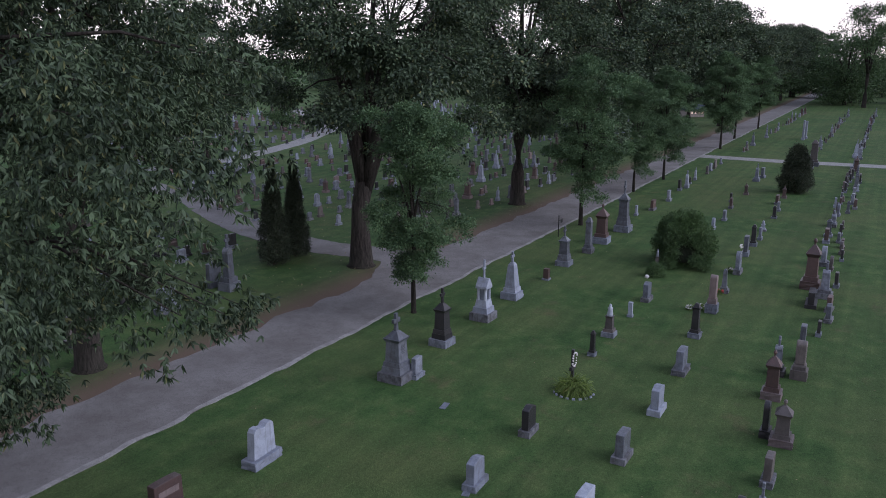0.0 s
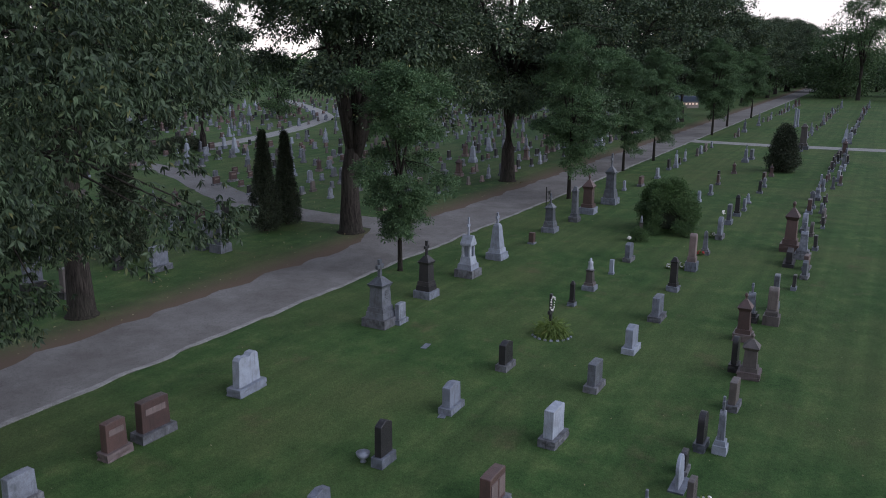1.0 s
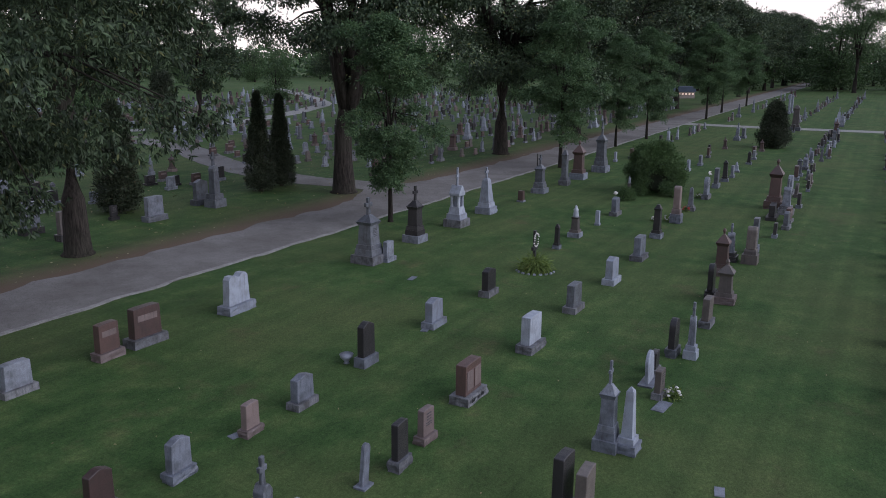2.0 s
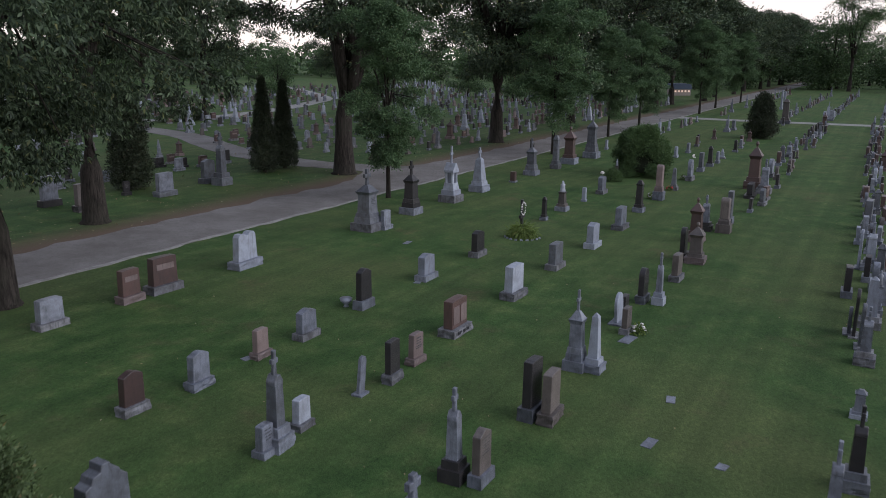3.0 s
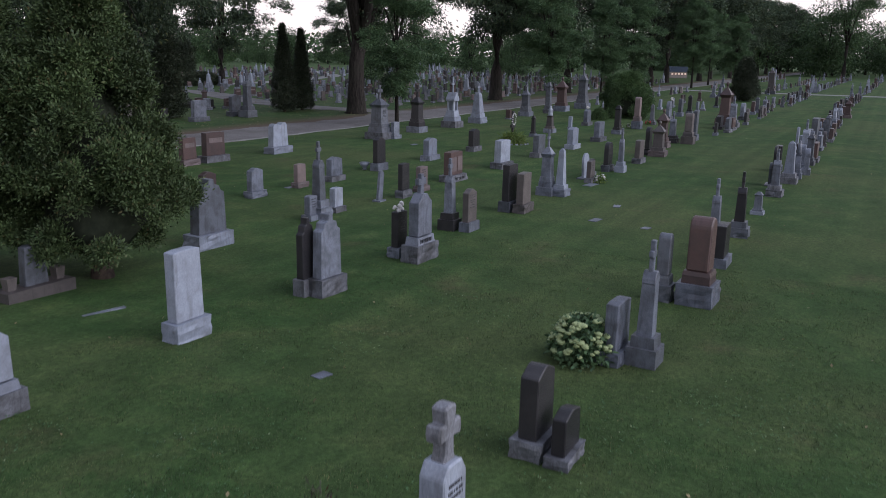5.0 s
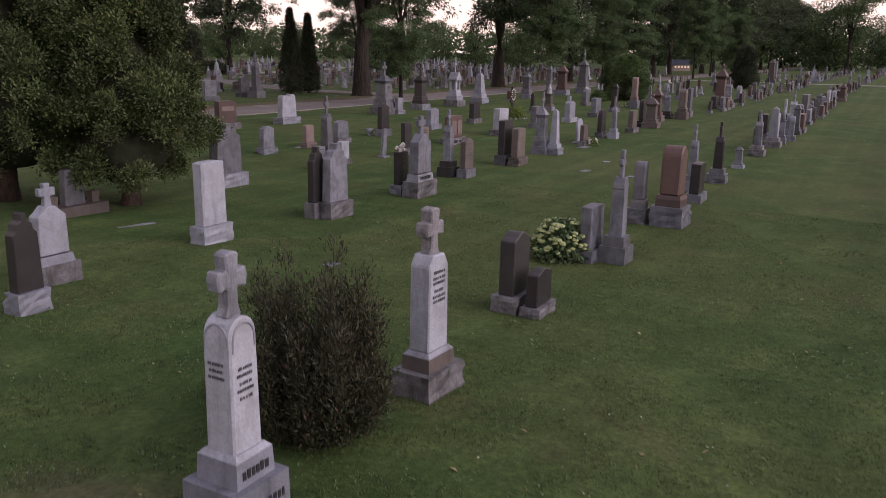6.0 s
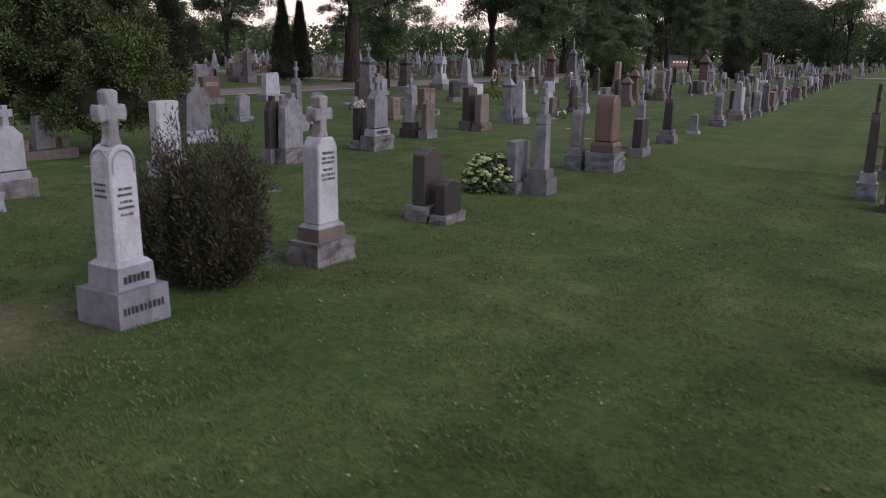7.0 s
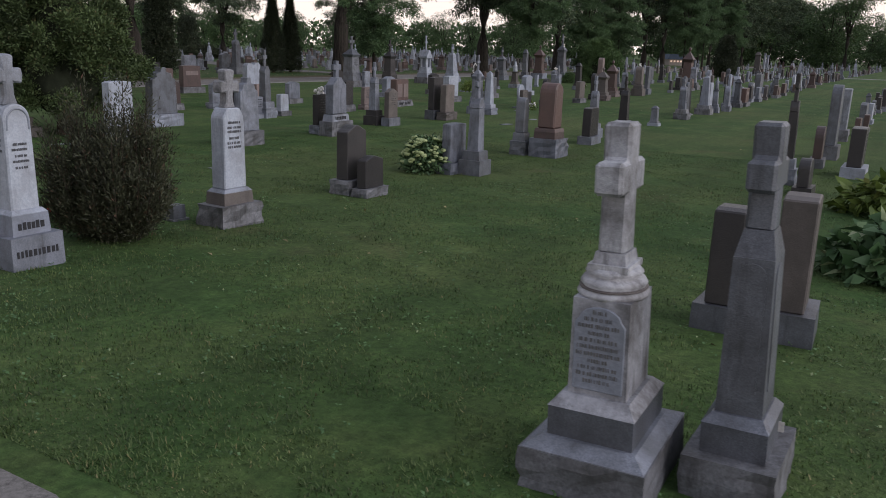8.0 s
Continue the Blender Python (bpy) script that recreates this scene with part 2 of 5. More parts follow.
def road_material(name, a, b2, scale=1.0):
    m, n, l, b = shader(name, 0.9, 0.25)
    geo = n.new("ShaderNodeNewGeometry")
    big = noise_node(n, l, geo.outputs["Position"], 0.35 * scale, 5, 0.65)
    grit = noise_node(n, l, geo.outputs["Position"], 40, 3, 0.8)
    c = ramp(n, l, big.outputs[0], [(0.3, a), (0.7, b2)]).outputs[0]
    crack = noise_node(n, l, geo.outputs["Position"], 1.7, 8, 0.75)
    k = ramp(n, l, crack.outputs[0], [(0.485, (0, 0, 0)), (0.5, (0.55,) * 3), (0.515, (0, 0, 0))]).outputs[0]
    c = mixc(n, l, k, c, tuple(0.45 * q for q in a))
    f = ramp(n, l, grit.outputs[0], [(0.3, (0.7,) * 3), (0.7, (1.25,) * 3)]).outputs[0]
    c = mixc(n, l, 1.0, c, f, "MULTIPLY")
    l.new(c, b.inputs["Base Color"])
    bump(n, l, b, grit.outputs[0], 0.5, 0.01)
    return m


ASPHALT = road_material("worn_asphalt", (0.115, 0.105, 0.098), (0.20, 0.192, 0.188))
PALE = road_material("pale_gravel", (0.17, 0.167, 0.163), (0.31, 0.305, 0.295), 4.0)


# ---- mesh helpers ----
def mesh_of(name, verts, faces, smooth=False):
    me = bpy.data.meshes.new(name)
    me.from_pydata(verts, [], faces)
    if smooth:
        me.polygons.foreach_set("use_smooth", [True] * len(me.polygons))
    me.update()
    return me


def part(name, bm, material, parent, label="", smooth=False):
    me = bpy.data.meshes.new(name)
    bm.to_mesh(me)
    bm.free()
    me.materials.append(material)
    if smooth:
        me.polygons.foreach_set("use_smooth", [True] * len(me.polygons))
    ob = new(name, me)
    ob.parent = parent
    return tagged(ob, label)


def piece(name, me, material, parent, label=""):
    if material and not me.materials:
        me.materials.append(material)
    ob = new(name, me)
    ob.parent = parent
    return tagged(ob, label)


def thing(name, m, label, category, group="", kind=""):
    ob = new(name)
    ob.empty_display_size = 0.2
    ob.matrix_basis = m
    return tagged(ob, label, category, group, kind)


def chamfer(bm, amount):
    edges = [e for e in bm.edges if len(e.link_faces) == 2 and e.calc_face_angle(0) > 0.3]
    bmesh.ops.bevel(bm, geom=edges, offset=amount, segments=1, affect="EDGES", clamp_overlap=True)


def add_block(bm, z0, h, w0, d0, w1=None, d1=None, x=0.0, y=0.0):
    w1, d1 = w1 or w0, d1 or d0
    vs = []
    for z, w, dd in ((z0, w0, d0), (z0 + h, w1, d1)):
        vs += [bm.verts.new((x + sx * w / 2, y + sy * dd / 2, z)) for sx, sy in ((-1, -1), (1, -1), (1, 1), (-1, 1))]
    for f in ((3, 2, 1, 0), (4, 5, 6, 7), (0, 1, 5, 4), (1, 2, 6, 5), (2, 3, 7, 6), (3, 0, 4, 7)):
        bm.faces.new([vs[i] for i in f])
    return vs


def block(z0, h, w0, d0, w1=None, d1=None, edge=0.012, x=0.0, y=0.0):
    bm = bmesh.new()
    add_block(bm, z0, h, w0, d0, w1, d1, x, y)
    chamfer(bm, edge)
    return bm


def rock_block(z0, h, w, d, seed, rough=0.035):
    """A rock-faced base: smooth on top, hewn on its sides."""
    bm = bmesh.new()
    add_block(bm, z0, h, w, d)
    bmesh.ops.subdivide_edges(bm, edges=list(bm.edges), cuts=4, use_grid_fill=True)
    for vtx in bm.verts:
        c = vtx.co
        k = noise.noise(Vector((c.x * 5 + seed * 3.1, c.y * 5, c.z * 7))) + 0.5 * noise.noise(Vector((c.x * 13, c.y * 13 + seed, c.z * 15)))
        top = 0.25 if c.z > z0 + h - 1e-4 else 1.0
        c.x += rough * k * top * (1 if c.x > 0 else -1)
        c.y += rough * k * top * (1 if c.y > 0 else -1)
    return bm


def outline_prism(points, depth, edge=0.012, y=0.0):
    """A slab with that outline in x and z."""
    bm = bmesh.new()
    front = [bm.verts.new((px, y - depth / 2, pz)) for px, pz in points]
    back = [bm.verts.new((px, y + depth / 2, pz)) for px, pz in points]
    n = len(points)
    bm.faces.new(front)
    bm.faces.new(back[::-1])
    for i in range(n):
        bm.faces.new((front[(i + 1) % n], front[i], back[i], back[(i + 1) % n]))
    bmesh.ops.recalc_face_normals(bm, faces=bm.faces)
    if edge:
        chamfer(bm, edge)
    return bm


def tablet_outline(style, w, z0, z1, taper=0.94):
    h, a, b = z1 - z0, w / 2, w / 2 * taper
    pts = [(-a, z0), (a, z0)]
    if style == "round":
        s = z1 - min(0.5 * w, 0.35 * h)
        pts += [(b * math.cos(q), s + (z1 - s) * math.sin(q)) for q in np.linspace(0, math.pi, 11)]
    elif style == "serp":
        s = z1 - 0.10 * h
        pts += [(b * k, s + 0.10 * h * (0.5 + 0.5 * math.cos(math.pi * k)) - (0.02 * h if abs(k) > 0.9 else 0)) for k in np.linspace(1, -1, 11)]
    elif style == "peak":
        pts += [(b, z1 - 0.16 * h), (b * 0.45, z1 - 0.03 * h), (0, z1), (-b * 0.45, z1 - 0.03 * h), (-b, z1 - 0.16 * h)]
    elif style == "lobed":
        pts += [(b, z1 - 0.10 * h), (b * 0.8, z1), (b * 0.35, z1), (b * 0.12, z1 - 0.09 * h), (-b * 0.12, z1 - 0.09 * h), (-b * 0.35, z1 - 0.03 * h), (-b * 0.8, z1 - 0.03 * h), (-b, z1 - 0.13 * h)]
    elif style == "gable":
        pts += [(b, z1 - 0.2 * h), (b * 0.7, z1 - 0.13 * h), (b * 0.3, z1), (-b * 0.3, z1), (-b * 0.7, z1 - 0.13 * h), (-b, z1 - 0.2 * h)]
    elif style == "crest":
        pts += [(b, z1 - 0.26 * h), (b * 0.72, z1 - 0.22 * h), (b * 0.62, z1 - 0.13 * h), (b * 0.25, z1 - 0.1 * h), (b * 0.2, z1), (-b * 0.2, z1), (-b * 0.25, z1 - 0.1 * h), (-b * 0.62, z1 - 0.13 * h), (-b * 0.72, z1 - 0.22 * h), (-b, z1 - 0.26 * h)]
    else:
        pts += [(b, z1 - 0.02), (b * 0.5, z1), (-b * 0.5, z1), (-b, z1 - 0.02)]
    return pts


def cross_bm(z0, h, arm, thick, y=0.0, flare=1.25):
    t = thick / 2
    za, zb = z0 + 0.50 * h, z0 + 0.50 * h + thick * 1.05
    e = t * flare
    pts = [(-e * 1.1, z0), (e * 1.1, z0), (t, za - 0.02), (arm / 2, za - (e - t)), (arm / 2, zb + (e - t)), (t, zb), (e, z0 + h), (-e, z0 + h), (-t, zb), (-arm / 2, zb + (e - t)), (-arm / 2, za - (e - t)), (-t, za - 0.02)]
    return outline_prism(pts, thick * 0.9, 0.012, y)


def bars(z_list, widths, height, y, x=0.0, steps=(0.12, 0.14, 0.4, 0.5), gaps=(0.18, 0.22, 0.26, 0.6)):
    """Rows of worn lettering, as plain bars a little proud of the face."""
    bm = bmesh.new()
    rng = random.Random(int(1000 * (z_list[0] + y)))
    for z, w in zip(z_list, widths):
        px = x - w / 2
        while px < x + w / 2 - 0.01:
            step = min(rng.choice(steps) * height, x + w / 2 - px)
            add_block(bm, z, height * rng.uniform(0.8, 1.0), step, 0.006, x=px + step / 2, y=y)
            px += step + rng.choice(gaps) * height
    return bm


def side_bars(z_list, widths, height, x):
    bm = bars(z_list, widths, height, 0.0)
    bmesh.ops.rotate(bm, verts=bm.verts, cent=(0, 0, 0), matrix=Matrix.Rotation(-math.pi / 2, 3, "Z"))
    bmesh.ops.translate(bm, verts=bm.verts, vec=(x, 0, 0))
    return bm


def tube(bm, path, radii, sides=10):
    rings = []
    for i, (p, r) in enumerate(zip(path, radii)):
        a, b = path[max(i - 1, 0)], path[min(i + 1, len(path) - 1)]
        q = (Vector(b) - Vector(a)).to_track_quat("Z", "Y")
        rings.append([bm.verts.new(Vector(p) + q @ Vector((r * math.cos(k * math.tau / sides), r * math.sin(k * math.tau / sides), 0))) for k in range(sides)])
    for a, b in zip(rings, rings[1:]):
        for k in range(sides):
            bm.faces.new((a[k], a[(k + 1) % sides], b[(k + 1) % sides], b[k]))
    bm.faces.new(rings[0][::-1])
    bm.faces.new(rings[-1])


def lathe(profile, sides=12, x=0.0, y=0.0):
    bm = bmesh.new()
    tube(bm, [(x, y, z) for _, z in profile], [max(r, 0.004) for r, _ in profile], sides)
    return bm


# ---- the ground and its ways ----
def sheet(name, pts_left, pts_right, z, material, label, category, thick=0.03):
    """A strip of paving with a ragged edge and a small thickness."""
    vs, fs = [], []
    for l, r in zip(pts_left, pts_right):
        vs += [(l.x, l.y, l.z + z - thick), (l.x, l.y, l.z + z), (r.x, r.y, r.z + z), (r.x, r.y, r.z + z - thick)]
    for i in range(len(pts_left) - 1):
        a, b = 4 * i, 4 * i + 4
        fs += [(a, b, b + 1, a + 1), (a + 1, b + 1, b + 2, a + 2), (a + 2, b + 2, b + 3, a + 3)]
    me = mesh_of(name, vs, fs)
    me.materials.append(material)
    return tagged(new(name, me), label, category, kind="structure")


gm = bmesh.new()
lines = [-1600, -40, -22] + [-17 + 0.5 * k for k in range(37)] + [20, 200, 1600]
rims = [[gm.verts.new(at(u, v)) for v in (-1600, -60, 0, 60, 1600)] for u in lines]
for a, b in zip(rims, rims[1:]):
    for k in range(4):
        gm.faces.new((a[k], a[k + 1], b[k + 1], b[k]))
bmesh.ops.recalc_face_normals(gm, faces=gm.faces)
ground = part("ground", gm, LAWN, None)
tagged(ground, "mown green cemetery lawn with worn patches", "lawn", kind="structure")


def wob(k, a, s):
    return a * noise.noise(Vector((k * 0.55, s, 0.3))) + 0.4 * a * noise.noise(Vector((k * 2.1, s, 7.7)))


us = np.arange(-60, 420, 0.6)
road = sheet("road", [at(u, -27.0 + wob(u, 0.5, 1) - 2.0 * math.exp(-((u - 45) / 3.5) ** 2)) for u in us], [at(u, -22.25 + wob(u, 0.16, 9)) for u in us], 0.022, ASPHALT, "worn grey asphalt cemetery drive with broken edges", "road")
kerb = sheet("kerb_strip", [at(u, -22.46 + wob(u, 0.16, 9) + wob(u * 2, 0.1, 5)) for u in us], [at(u, -22.22 + wob(u, 0.16, 9) + wob(u * 3, 0.1, 4)) for u in us], 0.034, PALE, "pale crumbling gravel edge of the drive", "road edge")


def curve_strip(name, centre, width, material, label, z, seed, category="path"):
    pts = [at(u, v) for u, v in centre]
    left, right = [], []
    for i, p in enumerate(pts):
        dirn = (pts[min(i + 1, len(pts) - 1)] - pts[max(i - 1, 0)]).normalized()
        nrm = Vector((-dirn.y, dirn.x, 0))
        left.append(p + nrm * (width / 2 + wob(i, 0.15, seed)))
        right.append(p - nrm * (width / 2 + wob(i, 0.15, seed + 5)))
    return sheet(name, left, right, z, material, label, category)


def smooth_line(ctrl, n=14):
    out = []
    for i in range(len(ctrl) - 1):
        p0, p1, p2, p3 = (Vector(ctrl[min(max(j, 0), len(ctrl) - 1)]) for j in (i - 1, i, i + 1, i + 2))
        for k in range(n):
            t = k / n
            out.append(tuple(0.5 * (2 * p1 + (p2 - p0) * t + (2 * p0 - 5 * p1 + 4 * p2 - p3) * t * t + (3 * p1 - p0 - 3 * p2 + p3) * t ** 3)))
    return out


curve_strip("side_path", smooth_line([(45.7, -26.5), (45.6, -31), (45.4, -36), (47.2, -43), (50.5, -50), (56, -60), (60, -75)]), 3.4, ASPHALT, "grey asphalt side path curving between the graves", 0.016, 3)
curve_strip("cross_path", smooth_line([(115.6, -23), (115.2, -11), (116.2, 0), (117.6, 30), (120, 80)]), 3.4, PALE, "pale gravel path crossing the lawn", 0.012, 13)
curve_strip("field_path", smooth_line([(62, -80), (76, -76), (95, -80), (110, -86), (126, -95), (150, -120), (175, -150)]), 3.2, PALE, "pale winding gravel path among the far graves", 0.014, 23)
curve_strip("near_path", smooth_line([(-12.8, -20), (-12.8, 0), (-12.75, 9), (-13.2, 14), (-15, 24), (-17, 40)]), 2.9, ASPHALT, "grey asphalt path at the end of the rows", 0.012, 33)


# ---- gravestones ----
KIND_WORDS = {
    "grand": "monument with stepped base and cross", "canopy": "monument with small columns and cross", "taper": "tapering monument topped by a cross",
    "pillar": "square pillar headstone on a stepped base", "pedestal": "pedestal monument with a pointed cap", "obelisk": "obelisk on a stepped base",
    "cross_ob": "slender monument topped by a cross", "statue": "headstone bearing a small weathered figure",
    "statue_ob": "tall monument bearing a small shrine top", "block": "small square grave marker", "tablet": "flat-topped headstone on a plinth",
    "serp": "curved-top headstone on a plinth", "round": "round-topped headstone on a plinth", "peak": "small peaked headstone on a plinth",
    "lobed": "two-lobed headstone with dark stains", "book": "open-book headstone on a wide plinth", "slab": "thin leaning headstone slab",
    "arch": "arched pillar headstone on a stepped base", "crested": "headstone with a carved crest on a plinth", "cross_tab": "pointed headstone topped by a cross",
}
seed_count = [0]


def lettering(parent, stone_code, z0, z1, w, y, rng):
    if rng.random() < 0.65:
        return
    h = 0.034
    zs, ws, z = [], [], z1
    while z > z0 and len(zs) < 6:
        zs.append(z)
        ws.append(w * rng.uniform(0.5, 0.85))
        z -= h * rng.uniform(1.6, 2.4)
    if zs:
        part("inscription", bars(zs, ws, h, y), PALE_INK if stone_code in "DRT" else INK, parent, "worn rows of carved lettering")["kind"] = "stuff"


def build_grave(kind, m, w, d, h, code, base_code, seed):
    rng = random.Random(seed)
    st, bs = STONES[code], STONES["K"] if base_code in "G" and rng.random() < 0.45 else STONES[base_code]
    g = thing("gravestone", m, f"{STONE_WORDS[code]} {KIND_WORDS[kind]}", "gravestone", "gravestones of the cemetery")
    sink = -0.03
    if kind in ("tablet", "serp", "round", "peak", "lobed", "book", "crested", "cross_tab"):
        hb = min(0.22 * h, 0.36) if kind != "cross_tab" else min(0.2 * h, 0.42)
        rock = rng.random() < 0.55
        part("base", rock_block(sink, hb - sink, w, d, seed) if rock else block(sink, hb - sink, w, d, w * 0.985, d * 0.97), bs, g, f"{STONE_WORDS[base_code]} base")
        dw, dd = w * 0.80, min(d * 0.58, 0.32)
        if kind == "cross_tab":
            zp, zt = hb + 0.10 * h, 0.78 * h
            part("plinth", block(hb, 0.09 * h, dw * 1.02, dd * 1.35, dw * 0.94, dd * 1.2), st, g)
            part("tablet", outline_prism(tablet_outline("gable", dw * 0.82, zp, zt, 0.95), dd * 1.05), st, g)
            part("cross", cross_bm(zt - 0.02, h - zt + 0.02, dw * 0.46, dw * 0.16), st, g)
            lettering(g, code, zp + 0.3 * (zt - zp), zp + 0.75 * (zt - zp), dw * 0.6, -dd * 0.53 - 0.002, rng)
            if code == "G":
                part("nameplate", bars([hb + 0.02 * h], [dw * 0.7], 0.05 * h, -dd * 0.66), BLACK_INK, g, "carved name band")["kind"] = "stuff"
        elif kind == "crested":
            part("tablet", outline_prism(tablet_outline("crest", dw, hb, h, 0.9), dd), st, g)
        elif kind == "book":
            bm = outline_prism(tablet_outline("tablet", dw, hb, h, 0.97), dd)
            part("tablet", bm, st, g)
            for sx in (-1, 1):
                part("page", block(hb + 0.12 * h, 0.62 * (h - hb), dw * 0.38, 0.02, edge=0.006, x=sx * dw * 0.24, y=-dd / 2 - 0.008), STONES["P"], g, "paler polished page panel")
            part("nameplate", bars([hb * 0.3], [w * 0.75], hb * 0.45, -d / 2 - 0.012), BLACK_INK, g, "carved name band")["kind"] = "stuff"
        else:
            part("tablet", outline_prism(tablet_outline(kind, dw, hb, h, 0.95 if kind != "lobed" else 0.88), dd), st, g)
            if rng.random() < 0.6 and code != "W":
                lettering(g, code, hb + 0.3 * (h - hb), hb + 0.8 * (h - hb), dw * 0.75, -dd / 2 - 0.002, rng)
            if code == "R" and w > 0.85:
                part("panel", block(hb + 0.55 * (h - hb), 0.2 * (h - hb), dw * 0.7, 0.016, edge=0.004, y=-dd / 2 - 0.006), STONES["P"], g, "paler carved name panel")
    elif kind == "slab":
        part("base", block(sink, 0.08, w * 1.1, d, edge=0.01), bs, g)
        bm = outline_prism(tablet_outline("round", w * 0.75, 0, h, 0.95), 0.10)
        bmesh.ops.rotate(bm, verts=bm.verts, cent=(0, 0, 0), matrix=Matrix.Rotation(radians(rng.choice((-9, 7))), 3, "Y"))
        part("tablet", bm, st, g)
    elif kind == "block":
        part("base", block(sink, 0.14 * h - sink, w, d), bs, g)
        part("tablet", block(0.14 * h, 0.86 * h, w * 0.74, d * 0.74, w * 0.70, d * 0.70), st, g)
    else:
        rock = rng.random() < 0.5
        hb = {"grand": 0.13, "canopy": 0.13, "taper": 0.15, "pedestal": 0.16, "arch": 0.25}.get(kind, 0.15) * h
        part("base", rock_block(sink, hb - sink, w, d, seed) if rock else block(sink, hb - sink, w, d, w * 0.98, d * 0.98, 0.02), bs, g, f"{STONE_WORDS[base_code]} base")
        z, a = hb, 0.78 * w
        b = 0.78 * d
        part("plinth", block(z, 0.09 * h, a, b, a * 0.95, b * 0.95), bs if kind in ("obelisk", "cross_ob") else st, g)
        z += 0.09 * h
        if kind == "grand":
            part("lower_die", block(z, 0.07 * h, a * 0.9, b * 0.9, a * 0.84, b * 0.84), st, g)
            z += 0.07 * h
            part("die", block(z, 0.30 * h, a * 0.74, b * 0.74, a * 0.66, b * 0.66), st, g)
            lettering(g, code, z + 0.06 * h, z + 0.24 * h, a * 0.5, -b * 0.36, rng)
            z += 0.30 * h
            part("cornice", block(z, 0.05 * h, a * 0.72, b * 0.72, a * 0.88, b * 0.88), st, g)
            z += 0.05 * h
            part("cap", block(z, 0.10 * h, a * 0.80, b * 0.80, a * 0.24, b * 0.24), st, g)
            z += 0.10 * h
            part("cross", cross_bm(z - 0.02, h - z + 0.02, w * 0.40, w * 0.12), st, g, "carved stone cross")
        elif kind == "canopy":
            part("upper_plinth", block(z, 0.12 * h, a * 0.82, b * 0.82, a * 0.66, b * 0.66), st, g)
            z += 0.12 * h
            for sx in (-1, 1):
                for sy in (-1, 1):
                    x, y, r = sx * a * 0.24, sy * b * 0.24, 0.075 * w
                    part("column", lathe([(r * 1.2, z), (r, z + 0.02 * h), (r * 0.9, z + 0.17 * h), (r * 1.25, z + 0.19 * h)], 10, x, y), st, g)
            part("core", block(z, 0.19 * h, a * 0.34, b * 0.34), st, g)
            z += 0.19 * h
            part("canopy", outline_prism([(-a * 0.38, z), (a * 0.38, z), (a * 0.38, z + 0.04 * h), (0.05 * w, z + 0.17 * h), (-0.05 * w, z + 0.17 * h), (-a * 0.38, z + 0.04 * h)], b * 0.76), st, g)
            z += 0.17 * h
            part("cross", cross_bm(z - 0.02, h - z + 0.02, w * 0.26, w * 0.09), st, g)
        elif kind == "taper":
            part("die", block(z, 0.48 * h, a * 0.84, b * 0.84, a * 0.50, b * 0.50), st, g)
            lettering(g, code, z + 0.1 * h, z + 0.35 * h, a * 0.4, -b * 0.40, rng)
            z += 0.48 * h
            part("cap", block(z, 0.05 * h, a * 0.5, b * 0.5, a * 0.28, b * 0.28), st, g)
            z += 0.05 * h
            part("cross", cross_bm(z - 0.02, h - z + 0.02, w * 0.36, w * 0.12), st, g)
        elif kind == "pillar":
            part("shaft", block(z, 0.60 * h, a * 0.76, b * 0.76, a * 0.66, b * 0.66), st, g)
            lettering(g, code, z + 0.2 * h, z + 0.5 * h, a * 0.5, -b * 0.375, rng)
            z += 0.60 * h
            part("cornice", block(z, 0.04 * h, a * 0.72, b * 0.72, a * 0.86, b * 0.86), st, g)
            z += 0.04 * h
            part("cap", block(z, h - z, a * 0.74, b * 0.74, a * 0.3, b * 0.3), st, g)
        elif kind == "pedestal":
            part("die", block(z, 0.38 * h, a * 0.78, b * 0.78, a * 0.70, b * 0.70), st, g)
            lettering(g, code, z + 0.1 * h, z + 0.3 * h, a * 0.5, -b * 0.385, rng)
            z += 0.38 * h
            part("cornice", block(z, 0.07 * h, a * 0.74, b * 0.74, a * 0.98, b * 0.98), st, g)
            z += 0.07 * h
            part("cap", block(z, 0.16 * h, a * 0.96, b * 0.96, a * 0.2, b * 0.2), st, g)
            z += 0.16 * h
            r = 0.09 * w
            part("finial", lathe([(r * 0.7, z - 0.02), (r * 0.5, z + 0.25 * (h - z)), (r * 1.1, z + 0.55 * (h - z)), (r * 0.9, z + 0.8 * (h - z)), (0.01, h)], 10), st, g)
        elif kind == "obelisk":
            part("shaft", block(z, 0.70 * h, a * 0.70, b * 0.70, a * 0.44, b * 0.44), st, g)
            lettering(g, code, z + 0.15 * h, z + 0.45 * h, a * 0.42, -b * 0.325, rng)
            z += 0.70 * h
            part("tip", block(z, h - z, a * 0.44, b * 0.44, 0.03, 0.03), st, g)
        elif kind == "cross_ob":
            part("shaft", block(z, 0.42 * h, a * 0.64, b * 0.64, a * 0.54, b * 0.54), st, g)
            lettering(g, code, z + 0.12 * h, z + 0.32 * h, a * 0.5, -b * 0.325, rng)
            z += 0.42 * h
            part("shoulder", outline_prism([(-a * 0.32, z), (a * 0.32, z), (a * 0.30, z + 0.04 * h), (a * 0.12, z + 0.10 * h), (-a * 0.12, z + 0.10 * h), (-a * 0.30, z + 0.04 * h)], b * 0.56), st, g)
            z += 0.10 * h
            part("cross", cross_bm(z - 0.03, h - z + 0.03, max(w * 0.38, 0.2), max(w * 0.15, 0.085)), st, g)
        elif kind == "arch":
            part("lower_die", block(z, 0.05 * h, a * 0.99, b * 0.99, a * 0.90, b * 0.90), st, g)
            z += 0.05 * h
